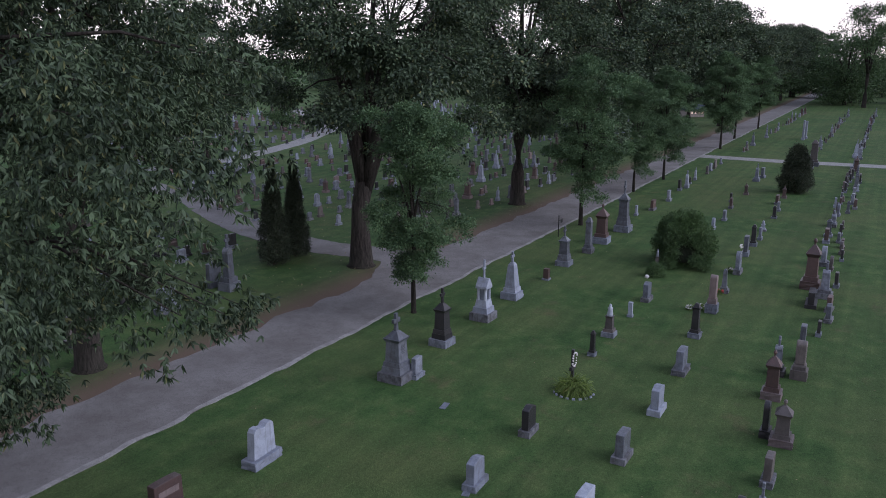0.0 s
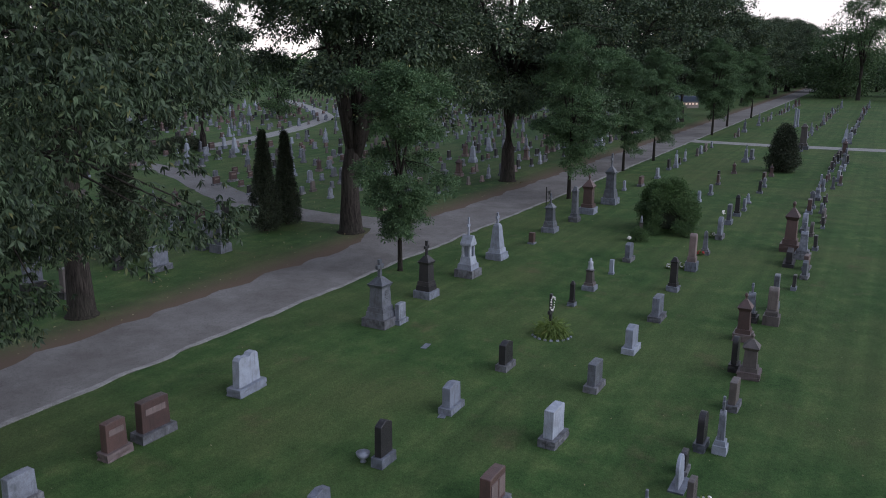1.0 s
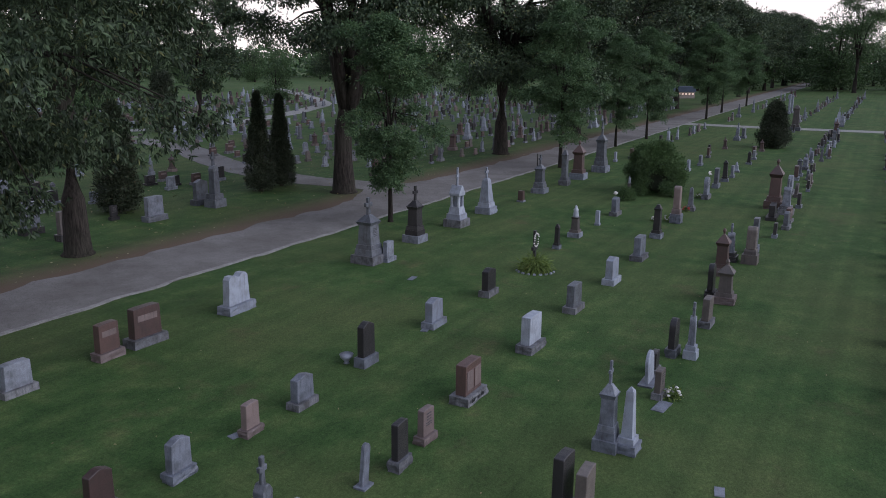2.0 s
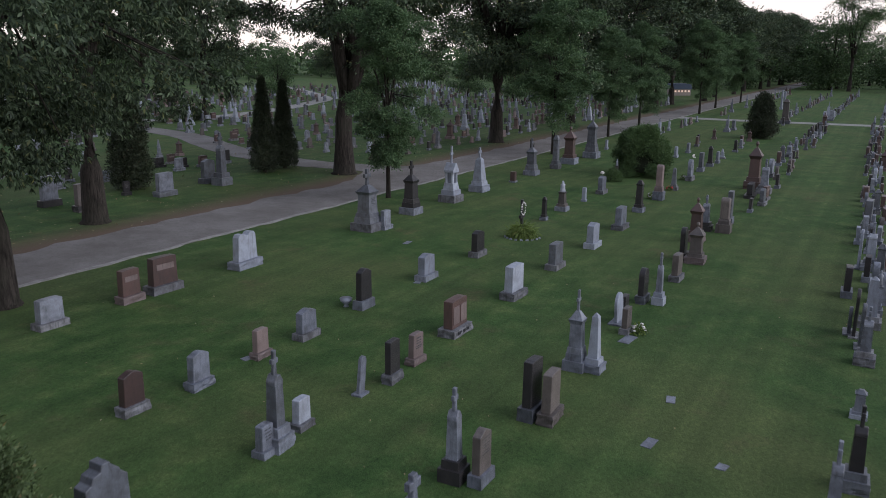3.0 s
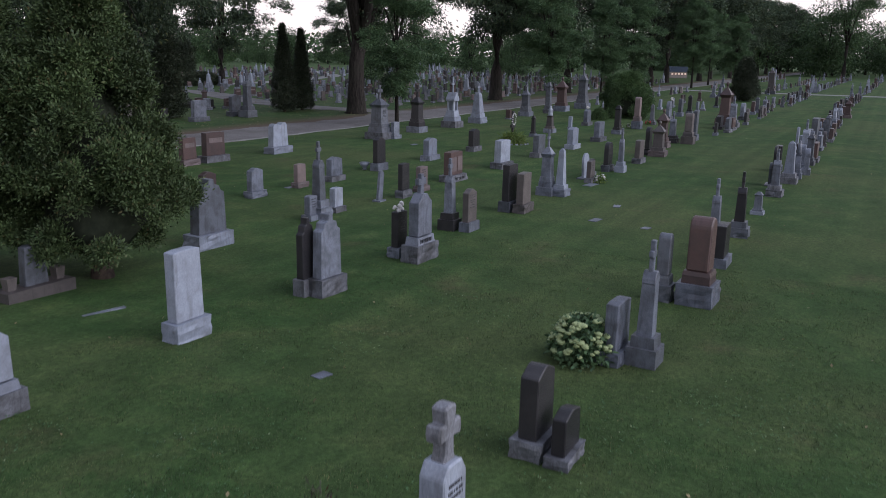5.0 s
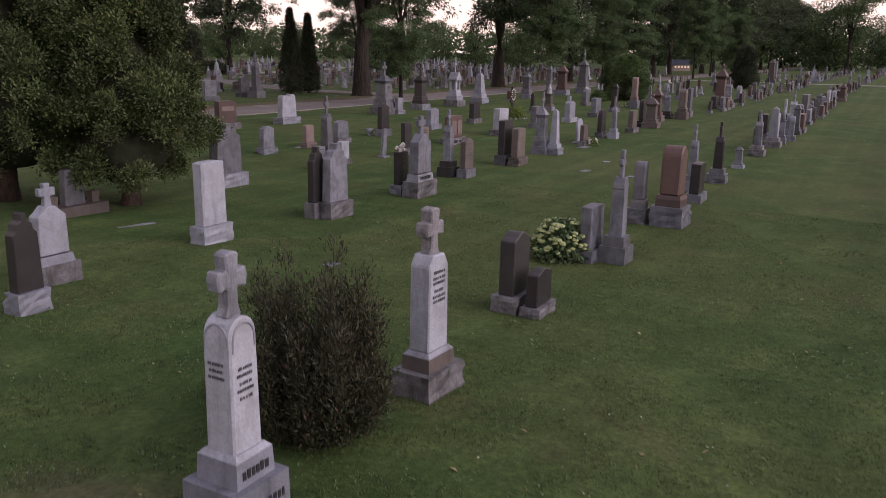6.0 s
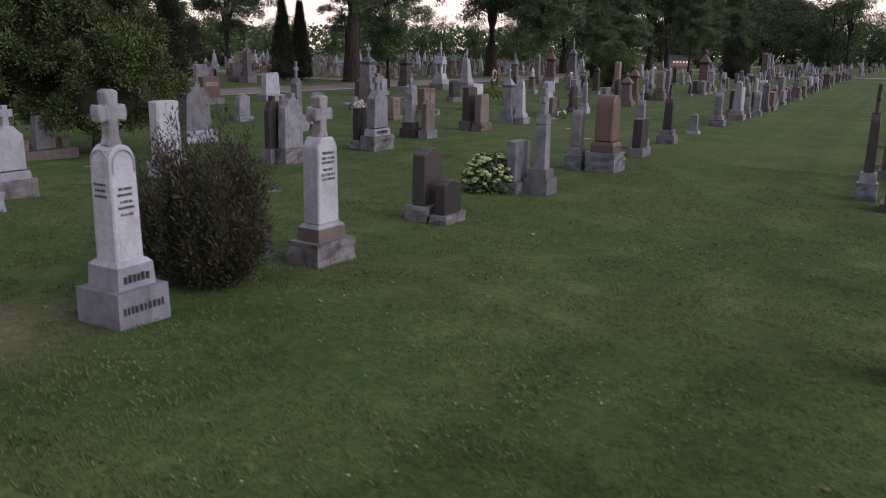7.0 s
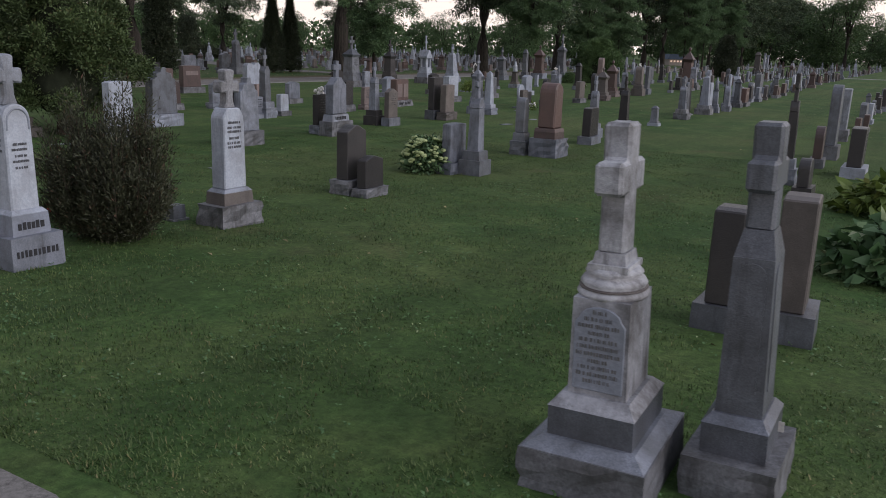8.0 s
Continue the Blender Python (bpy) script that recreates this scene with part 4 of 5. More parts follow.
# Young trees on the near side of the drive.
broad_tree("young_tree", placed(35.5, -21.25), 11.4, 2.4, 2.65, 0.12, 21, LEAF_FRESH, 1150, 56, 0.15, 0.15, "young slim tree with fresh green leaves", 0.1, 0.45, 0.1, "tree", 60, boxy=1.7, boughs=60, bough=0.30, lobes=0.45)
young = broad_tree("young_tree", placed(62.3, -21.2), 13.2, 2.7, 3.2, 0.15, 22, LEAF_FRESH, 1150, 56, 0.17, 0.18, "young rounded tree with fresh green leaves", 0.1, 0.45, 0.1, "tree", 60, boxy=2.0, boughs=60, bough=0.30, lobes=0.4)
for i, (u, v, s) in enumerate([(81.0, -22.1, 0.84), (91.0, -21.5, 0.91), (126, -21.7, 1.04), (143, -22.5, 1.06), (166, -22, 1.0)]):
    copy_thing(young, placed(u, v, 0, 50 * i + 20) @ Matrix.Scale(s, 4))

# Evergreens.
conifer("cypress_tree", placed(39.8, -34.75), 6.7, 1.12, 31, CYPRESS, 900, 34, 0.09, 0.12, "narrow dark columnar cypress", 0.03, 0.95, full=0.3)
conifer("cypress_tree", placed(42.3, -34.95), 6.4, 1.05, 32, CYPRESS, 900, 34, 0.09, 0.12, "narrow dark columnar cypress", 0.03, 0.95, full=0.3)
conifer("cypress_tree", placed(29.6, -36.7), 6.3, 1.15, 33, CYPRESS, 800, 26, 0.16, 0.18, "broad dark columnar cypress", 0.03, 0.5)
conifer("cedar_tree", placed(-0.1, -5.9), 6.3, 2.05, 34, CEDAR, 3200, 56, 0.085, 0.085, "wide green cedar with brown inner sprays", 0.12, 0.85, 0.2, full=0.1, lumps=1.6, boughs=230, bough=0.30)
conifer("cedar_tree", placed(-1.5, -8.4), 8.0, 2.35, 35, CEDAR, 3400, 56, 0.09, 0.085, "tall green cedar with dense sprays", 0.13, 0.9, 0.2, full=0.1, lumps=1.6, boughs=300, bough=0.40)
conifer("round_bush", placed(53.7, -10.9), 3.35, 1.95, 36, YEW, 1900, 46, 0.13, 0.12, "large round dark green bush on the lawn", 0.0, 0.36, 0.1, "bush", full=0.03, lumps=1.3, boughs=150, bough=0.36)
conifer("round_bush", placed(89.0, -7.5), 4.7, 1.6, 37, CYPRESS, 700, 30, 0.17, 0.17, "dark conical bush beside a row of graves", 0.03, 0.5, 0.1, "bush")
conifer("hedge", placed(69, -74) @ Matrix.Diagonal((3.3, 1, 1, 1)), 1.7, 1.15, 55, CYPRESS, 500, 30, 0.1, 0.12, "low dark clipped hedge among the graves", 0.0, 0.3, 0.05, "hedge")
conifer("cypress_tree", placed(90, -99.5), 6.4, 1.9, 56, CYPRESS, 500, 24, 0.2, 0.24, "broad clipped dark column of cypress", 0.02, 0.22)
for u, v, r in ((49.6, -11.7, 0.58), (51.9, -11.5, 0.62)):
    conifer("small_bush", placed(u, v), r * 1.35, r, 38 + int(u), YEW, 260, 30, 0.08, 0.07, "small clipped round green bush", 0.0, 0.4, 0.04, "bush")


def stem_bush(name, m, height, radius, stems, seed, material, label):
    """A loose evergreen shrub: stems that fan out from the root, feathered with needles."""
    rng = np.random.default_rng(seed)
    bush = thing(name, m, label, "bush")
    bm = bmesh.new()
    cs, ds = [], []
    for k in range(stems):
        a, r = rng.uniform(0, math.tau), radius * rng.uniform(0.1, 1.0) ** 0.6
        lump = 1.0 + 0.16 * math.sin(3 * a + 1.0) + 0.10 * math.sin(7 * a)
        r *= lump
        top = height * (rng.uniform(0.98, 1.2) if k % 6 == 0 else rng.uniform(0.35, 0.98)) * (1 - 0.30 * (r / radius) ** 2)
        p = [Vector((0.18 * r * math.cos(a), 0.18 * r * math.sin(a), 0)), Vector((0.8 * r * math.cos(a), 0.8 * r * math.sin(a), 0.45 * top)), Vector((r * math.cos(a), r * math.sin(a), top))]
        tube(bm, p, [0.014, 0.009, 0.003], 5)
        for q in np.linspace(0.12, 1, 22):
            w = p[0].lerp(p[1], q * 2) if q < 0.5 else p[1].lerp(p[2], q * 2 - 1)
            cs.append(w)
            ds.append(((p[2] - p[1]).normalized()))
    part("trunk", bm, CEDAR_BARK, bush, "thin brown stems")
    v = leaf_arrays(rng, np.array(cs), np.array(ds), 30, 0.046, 0.06, 0.013, -0.5, 0.1, 1.0)
    tagged(piece("crown", leaf_mesh("crown", v, material), None, bush, "dark needled sprigs"), kind="stuff")
    return bush


stem_bush("spiky_bush", placed(-7.4, 5.4), 1.52, 0.70, 125, 41, HEATH, "dark spiky evergreen bush between two monuments")

# Far woods round the cemetery.
far_a = broad_tree("far_tree", placed(260, -12), 20, 0.8, 8.0, 0.45, 51, LEAF_FAR, 230, 40, 0.95, 0.75, "distant broad green tree", 0.2, 0.3, 0.2, "tree", 20)
far_b = broad_tree("far_tree", placed(250, 12), 17, 1.0, 7.0, 0.4, 52, LEAF_FAR, 170, 36, 0.9, 0.7, "distant open green tree", 0.2, 0.35, 0.2, "tree", 30)
broad_tree("far_tree", placed(250, -6.6), 26.5, 9.5, 7.0, 0.5, 53, LEAF_FAR, 240, 40, 0.75, 0.6, "tall open tree at the far end of the rows", 0.2, 0.35, 0.2, "tree", 40, boughs=34, bough=0.3)
rng = random.Random(5)
for i in range(46):
    a = radians(-40 + 80 * (i + rng.uniform(-0.4, 0.4)) / 46)
    r = rng.uniform(235, 330)
    x, y = r * math.sin(a), r * math.cos(a) - 10
    s = rng.uniform(0.8, 1.1) * (1.0 if a > radians(8) else 0.72)
    copy_thing(far_a if i % 3 else far_b, pose(x, y, 0, 0, 0, rng.uniform(0, 360)) @ Matrix.Scale(s, 4))


def far_woods():
    """The dense edge of woods that closes the view."""
    g = np.random.default_rng(12)
    n = 22000
    a = g.uniform(radians(-48), radians(48), n)
    r = 345 + g.normal(size=n) * 8
    top = np.array([11.0 + 3.5 * noise.noise(Vector((40 * q, 0, 0))) + 2.5 * noise.noise(Vector((130 * q, 3, 0))) for q in a])
    c = np.stack([r * np.sin(a), r * np.cos(a), top * g.uniform(0, 1, n) ** 0.7], 1)
    d = np.stack([-np.sin(a), -np.cos(a), 0.5 + 0 * a], 1)
    v = leaf_arrays(g, c, d, 1, 0.5, 1.9, 1.4, 0.1)
    tagged(new("far_woods", leaf_mesh("far_woods", v, LEAF_FAR)), "distant dark green edge of woods", "woods", kind="stuff")


far_woods()
for u, v, s in ((92, -62, 0.42), (118, -100, 0.5), (150, -75, 0.55), (105, -128, 0.6), (165, -112, 0.6), (140, -60, 0.5), (80, -104, 0.5)):
    copy_thing(far_b, placed(u, v, 0, 40 * s * 10) @ Matrix.Scale(s, 4))

# ---- rows farther off ----
PROTOS = []
for kind, w, d, h, code, base in (
    ("tablet", 0.95, 0.42, 1.05, "G", "G"), ("serp", 0.9, 0.4, 1.0, "M", "G"), ("round", 0.8, 0.4, 1.2, "G", "G"), ("tablet", 1.1, 0.45, 0.95, "R", "G"),
    ("tablet", 0.8, 0.4, 1.15, "D", "G"), ("cross_ob", 0.75, 0.75, 2.1, "G", "G"), ("pillar", 0.6, 0.6, 1.7, "M", "G"), ("obelisk", 0.7, 0.7, 2.2, "W", "W"),
    ("cross_tab", 0.8, 0.42, 1.9, "W", "G"), ("pedestal", 0.8, 0.8, 2.0, "R", "P"), ("serp", 1.0, 0.42, 0.9, "P", "P"), ("statue_ob", 0.6, 0.6, 2.3, "G", "G"),
    ("round", 0.7, 0.35, 1.0, "T", "T"), ("tablet", 0.75, 0.36, 1.0, "W", "W"), ("taper", 0.9, 0.9, 2.6, "W", "W"),
):
    PROTOS.append((kind, w, d, h, code, base))
made, joined, near_left = {}, {"v": [], "f": [], "m": [], "n": 0}, [185]
rng = random.Random(77)
JOIN_MATS = []


def join_copy(proto, m):
    """Adds the proto's parts at m to the one mesh that holds the stones too far off to tell apart."""
    inv = proto.matrix_basis.inverted()
    for o in proto.children:
        if o.name.startswith(("inscription", "nameplate")):
            continue
        me = o.data
        co = np.empty(3 * len(me.vertices))
        me.vertices.foreach_get("co", co)
        r = np.array(m)
        joined["v"].append(co.reshape(-1, 3) @ r[:3, :3].T + r[:3, 3])
        k = me.materials[0]
        if k not in JOIN_MATS:
            JOIN_MATS.append(k)
        joined["f"] += [tuple(joined["n"] + q for q in p.vertices) for p in me.polygons]
        joined["m"] += [JOIN_MATS.index(k)] * len(me.polygons)
        joined["n"] += len(me.vertices)


def far_grave(u, v):
    i = rng.choice((0, 0, 0, 1, 1, 1, 1, 1, 2, 2, 3, 3, 3, 3, 3, 3, 4, 4, 4, 4, 4, 4, 4, 4, 4, 5, 6, 6, 8, 9, 9, 10, 10, 11, 12, 12, 12, 12, 12, 12, 13, 13, 14))
    m = placed(u, v, 0, rng.uniform(-4, 4), rng.uniform(-2, 2), rng.uniform(-2, 2))
    if i not in made:
        kind, w, d, h, code, base = PROTOS[i]
        made[i] = build_grave(kind, m, w, d, h, code, base, 900 + i)
        return
    m = m @ Matrix.Scale(rng.uniform(0.62, 1.02), 4)
    if near_left[0] > 0 and u < 112 and v > -46:
        near_left[0] -= 1
        copy_thing(made[i], m)
    else:
        join_copy(made[i], m)


def grave_row(v, u0, u1, step, density, drift=0.0):
    u = u0
    while u < u1:
        if rng.random() < density and not 114.5 < u < 122:
            far_grave(u, v + drift * (u - u0) + rng.uniform(-0.35, 0.35))
        u += step * rng.uniform(0.7, 1.3)


grave_row(-17.6, 72, 113, 2.6, 0.8, -0.02)
grave_row(-18.2, 122, 215, 2.2, 0.8)
grave_row(-7.9, 81, 113, 3.0, 0.8)
grave_row(-11.9, 80, 100, 4.5, 0.7)
grave_row(-8.6, 123, 215, 2.0, 0.75)
grave_row(-2.9, 76, 113, 1.5, 0.85)
grave_row(-3.0, 123, 220, 1.6, 0.8)
grave_row(-1.6, 42.5, 113, 2.4, 0.75, -0.008)
grave_row(4.45, 27, 43, 2.4, 0.8, -0.012)
grave_row(4.25, 43, 113, 1.7, 0.9, -0.018)
grave_row(5.0, 25, 48, 1.5, 0.85, -0.012)
grave_row(4.8, 48, 113, 2.6, 0.7, -0.018)
grave_row(4.0, 123, 220, 1.8, 0.8)
grave_row(11.3, 18, 113, 2.0, 0.8)
grave_row(11.6, 123, 200, 2.4, 0.7)
grave_row(18.5, 60, 180, 2.6, 0.6)


def in_view(u, v):
    p = at(u, v)
    return -0.66 < (p.x - 3) / (p.y + 16) < 0.45


for k in range(30):
    v = -31.5 - 3.3 * k - rng.uniform(0, 1.0)
    lo = 50 + max(0, (-v - 45) * 0.35)
    hi = 150 + 2.2 * k
    u = lo
    step = 1.9 + 0.05 * k
    while u < hi:
        p = at(u, v)
        fp = abs(v + 76 + 0.0045 * max(0, u - 76) ** 2)
        if in_view(u, v) and rng.random() < 0.74 and fp > 3.5:
            far_grave(u, v + rng.uniform(-0.4, 0.4))
        u += step * rng.uniform(0.7, 1.3)
for v, u0, u1, dens in ((-40.5, 12, 42, 0.7), (-43.5, 8, 41, 0.8), (-47.5, 14, 44, 0.75), (-51.5, 16, 46, 0.7), (-56, 20, 50, 0.7), (-61, 25, 54, 0.7), (-66, 30, 57, 0.7)):
    grave_row(v, u0, u1, 2.2, dens)

me = mesh_of("far_gravestones", np.concatenate(joined["v"]).tolist(), joined["f"])
for k in JOIN_MATS:
    me.materials.append(k)
me.polygons.foreach_set("material_index", joined["m"])
tagged(new("far_gravestones", me), "distant rows of grey, white and dark gravestones", "gravestone", kind="stuff")


# ---- single things ----
def cross_monument():
    g = thing("gravestone", placed(-9.45, 11.86, 0, 1.0, -1.5, -0.4) @ Matrix.Diagonal((1, 0.9, 0.93, 1)), "weathered white marble monument topped by a heavy cross", "gravestone", "gravestones of the cemetery")
    st = STONES["A"]
    part("base", rock_block(-0.04, 0.30, 0.80, 0.70, 301, 0.025), STONES["K"], g, "rough grey granite base with dark stains")
    # Paler stone on this ledge stands for the sky light on its top.
    part("base_top", block(0.255, 0.05, 0.80, 0.70, 0.60, 0.53, 0.012), STONES["G"], g, "sloping base top, sky light put in as paler stone")
    part("plinth", block(0.30, 0.17, 0.55, 0.48, 0.55, 0.48, 0.012), STONES["M"], g, "grey stone plinth with dark stains")
    # The plinth's slope also has the sky's brightness put into its stone.
    part("plinth_cap", block(0.47, 0.06, 0.56, 0.49, 0.42, 0.38, 0.012), st, g, "sloping plinth top, sky light put in as paler stone")
    part("die", block(0.53, 0.53, 0.385, 0.33, 0.37, 0.315, 0.02), st, g)
    bm = outline_prism([(-0.142, 0.56), (0.142, 0.56), (0.142, 0.93)] + [(0.12 * math.cos(q), 0.95 + 0.075 * math.sin(q)) for q in np.linspace(0.1, math.pi - 0.1, 9)] + [(-0.142, 0.93)], 0.012, 0.004)
    bmesh.ops.rotate(bm, verts=bm.verts, cent=(0, 0, 0), matrix=Matrix.Rotation(-math.pi / 2, 3, "Z"))
    bmesh.ops.translate(bm, verts=bm.verts, vec=(-0.191, 0, 0))
    part("plaque", bm, STONES["W"], g, "pale arched inscription plaque")
    zs = [0.985 - 0.038 * k for k in range(11)]
    ws = [0.08, 0.17, 0.24, 0.12, 0.22, 0.24, 0.25, 0.11, 0.22, 0.24, 0.16]
    part("inscription", side_bars(zs, ws, 0.022, -0.197), plain("worn_grey_lettering", (0.12, 0.118, 0.122), 0.8), g, "rows of worn carved lettering")["kind"] = "stuff"
    bm = lathe([(0.185, 1.05), (0.198, 1.07), (0.185, 1.09), (0.165, 1.10), (0.182, 1.125), (0.165, 1.15), (0.14, 1.16), (0.158, 1.18), (0.135, 1.205)], 24)
    part("moulding", bm, st, g, "rounded moulding rings with grime", True)
    # A ring of darker stone between two of the moulding rings.
    part("groove", lathe([(0.172, 1.094), (0.187, 1.098), (0.187, 1.103), (0.168, 1.107)], 24), STONES["T"], g, "darker ring in the moulding groove", True)
    part("neck_step", block(1.195, 0.035, 0.25, 0.225, 0.25, 0.225, 0.008), st, g)
    part("neck", block(1.19, 0.10, 0.22, 0.20, 0.18, 0.165, 0.012), st, g)
    bm = outline_prism([(-0.085, 1.28), (0.085, 1.28), (0.072, 1.60), (0.19, 1.60), (0.19, 1.77), (0.075, 1.77), (0.085, 1.96), (-0.085, 1.96), (-0.075, 1.77), (-0.19, 1.77), (-0.19, 1.60), (-0.072, 1.60)], 0.15, 0.018)
    part("cross", bm, st, g, "heavy pale cross with brown stains")
    return g


def shaft_monument():
    g = thing("gravestone", placed(-9.15, 12.48, 0, -1.0, -1.5, -0.4) @ Matrix.Diagonal((0.93, 0.9, 0.93, 1)), "grey granite shaft monument with a carved arch and cross", "gravestone", "gravestones of the cemetery")
    st = STONES["M"]
    part("base", rock_block(-0.04, 0.29, 0.66, 0.50, 302, 0.02), STONES["K"], g, "rough grey granite base")
    part("plinth", block(0.25, 0.17, 0.47, 0.35, 0.47, 0.35, 0.012), st, g)
    # Sloping ledge in paler stone: light from above put into the colour.
    part("plinth_cap", block(0.42, 0.05, 0.475, 0.355, 0.37, 0.27, 0.01), STONES["G"], g, "sloping plinth top, sky light put in as paler stone")
    part("shaft", block(0.46, 0.86, 0.33, 0.25, 0.29, 0.21, 0.012), st, g)
    bm = outline_prism([(-0.085, 0.6), (0.085, 0.6)] + [(0.085 * math.cos(q), 1.20 + 0.085 * math.sin(q)) for q in np.linspace(0, math.pi, 9)], 0.012, 0, -0.124)
    for vtx in bm.verts:
        vtx.co.y += 0.0233 * (vtx.co.z - 0.5)
    part("arch_panel", bm, st, g, "arched raised panel")
    bm = outline_prism([(-0.075, 0.60), (0.075, 0.60)] + [(0.075 * math.cos(q), 1.22 + 0.075 * math.sin(q)) for q in np.linspace(0, math.pi, 9)], 0.012, 0, 0)
    bmesh.ops.rotate(bm, verts=bm.verts, cent=(0, 0, 0), matrix=Matrix.Rotation(-math.pi / 2, 3, "Z"))
    bmesh.ops.translate(bm, verts=bm.verts, vec=(-0.163, 0, 0))
    for vtx in bm.verts:
        vtx.co.x += 0.0233 * (vtx.co.z - 0.5)
    part("arch_panel", bm, st, g, "arched raised panel")
    part("shoulder", block(1.32, 0.14, 0.28, 0.21, 0.18, 0.15, 0.02), st, g)
    bm = outline_prism([(-0.09, 1.45), (0.09, 1.45), (0.07, 1.66), (0.18, 1.66), (0.18, 1.82), (0.075, 1.82), (0.085, 2.0), (-0.085, 2.0), (-0.075, 1.82), (-0.18, 1.82), (-0.18, 1.66), (-0.07, 1.66)], 0.15, 0.018)
    part("cross", bm, st, g)
    part("tag", block(0.30, 0.06, 0.004, 0.03, edge=0.0008, x=0.12, y=-0.19), WHITE_PETAL, g, "small white paper tag")
    return g


def arched_monument():
    """A tall white shaft with an arched head on each face, a flared cross over it and two dark name bands."""
    g = thing("gravestone", placed(-8.74, 5.73, 0, 0.6, 0, 0), "tall white marble monument with arched faces and a cross", "gravestone", "gravestones of the cemetery")
    st = STONES["W"]
    part("base", block(-0.04, 0.36, 0.54, 0.54, 0.53, 0.53, 0.014), STONES["G"], g, "grey stone base")
    part("plinth", block(0.32, 0.20, 0.39, 0.39, 0.37, 0.37, 0.012), st, g)
    part("collar", block(0.515, 0.04, 0.375, 0.375, 0.30, 0.30, 0.006), st, g)
    bm = outline_prism(tablet_outline("round", 0.285, 0.54, 1.54, 0.93), 0.27, 0.016)
    for vtx in bm.verts:
        vtx.co.y *= 1 - 0.07 * (vtx.co.z - 0.54)
    part("shaft", bm, st, g)
    for sx, rot in ((0.0, 0.0), (1.0, -math.pi / 2)):
        bm = bmesh.new()
        pts = [(0.105 * math.cos(q), 1.38 + 0.115 * math.sin(q)) for q in np.linspace(0.0, math.pi, 13)]
        tube(bm, [(px, -0.128, pz) for px, pz in [(0.108, 1.30)] + pts + [(-0.108, 1.30)]], [0.009] * 15, 6)
        bmesh.ops.rotate(bm, verts=bm.verts, cent=(0, 0, 0), matrix=Matrix.Rotation(rot, 3, "Z"))
        part("arch_moulding", bm, st, g)
    zs = [1.16, 1.11, 1.05, 1.0, 0.94]
    part("inscription", bars(zs, [0.14, 0.17, 0.12, 0.17, 0.13], 0.024, -0.134), INK, g, "worn rows of carved lettering")["kind"] = "stuff"
    part("side_inscription", side_bars([1.2, 1.15, 1.1], [0.15, 0.13, 0.15], 0.024, -0.143), INK, g, "worn rows of carved lettering")["kind"] = "stuff"
    part("nameplate", bars([0.375], [0.27], 0.075, -0.194, steps=(0.42, 0.5), gaps=(0.16, 0.2)), BLACK_INK, g, "dark carved name band")["kind"] = "stuff"
    part("base_lettering", bars([0.13], [0.44], 0.07, -0.271, steps=(0.3, 0.42), gaps=(0.22, 0.28)), BLACK_INK, g, "dark carved name band")["kind"] = "stuff"
    pts = [(-0.075, 1.52), (0.075, 1.52), (0.048, 1.60), (0.046, 1.73), (0.13, 1.715), (0.145, 1.80), (0.13, 1.865), (0.055, 1.85), (0.066, 1.97), (0.0, 1.99), (-0.066, 1.97), (-0.055, 1.85), (-0.13, 1.865), (-0.145, 1.80), (-0.13, 1.715), (-0.046, 1.73), (-0.048, 1.60)]
    part("cross", outline_prism(pts, 0.12, 0.014), STONES["G"], g, "grey flared cross")


def shouldered_monument():
    """A white shaft with sloping shoulders on a rough base, with a short stained cross."""
    g = thing("gravestone", placed(-5.90, 5.66, 0, -3.0, 0, 0), "white marble shaft with a grey cross on a rough base", "gravestone", "gravestones of the cemetery")
    st = STONES["W"]
    part("base", rock_block(-0.04, 0.32, 0.66, 0.46, 311, 0.03), STONES["K"], g, "rough hewn granite base")
    part("plinth", block(0.275, 0.16, 0.48, 0.34, 0.46, 0.32, 0.012), STONES["T"], g, "tan stone plinth")
    part("collar", block(0.43, 0.045, 0.465, 0.325, 0.37, 0.25, 0.006), STONES["G"], g)
    bm = outline_prism([(-0.18, 0.47), (0.18, 0.47), (0.165, 1.36), (0.10, 1.47), (-0.10, 1.47), (-0.165, 1.36)], 0.24, 0.014)
    part("shaft", bm, st, g)
    part("inscription", bars([1.28, 1.22, 1.17, 1.09, 1.03, 0.98], [0.20, 0.22, 0.22, 0.17, 0.23, 0.22], 0.032, -0.123), INK, g, "rows of dark carved lettering")["kind"] = "stuff"
    pts = [(-0.09, 1.46), (0.09, 1.46), (0.058, 1.53), (0.052, 1.66), (0.15, 1.645), (0.165, 1.72), (0.15, 1.80), (0.065, 1.785), (0.085, 1.92), (0.0, 1.94), (-0.085, 1.92), (-0.065, 1.785), (-0.15, 1.80), (-0.165, 1.72), (-0.15, 1.645), (-0.052, 1.66), (-0.058, 1.53)]
    part("cross", outline_prism(pts, 0.14, 0.016), STONES["K"], g, "stained grey cross with flared arms")


cross_monument()
shaft_monument()
arched_monument()
shouldered_monument()


def broad_base_stone():
    g = thing("gravestone", placed(-1.75, -5.75, 0, 2), "dark grey headstone on a long low pale base with corner blocks", "gravestone", "gravestones of the cemetery")
    part("base", block(-0.03, 0.25, 1.45, 0.5, edge=0.015), STONES["T"], g, "long low stone base")
    part("tablet", outline_prism(tablet_outline("tablet", 0.5, 0.22, 1.0, 0.82), 0.2), STONES["M"], g)
    for sx in (-1, 1):
        part("corner_block", block(0.22, 0.24, 0.16, 0.16, 0.21, 0.21, 0.02, x=sx * 0.52), STONES["T"], g)


broad_base_stone()
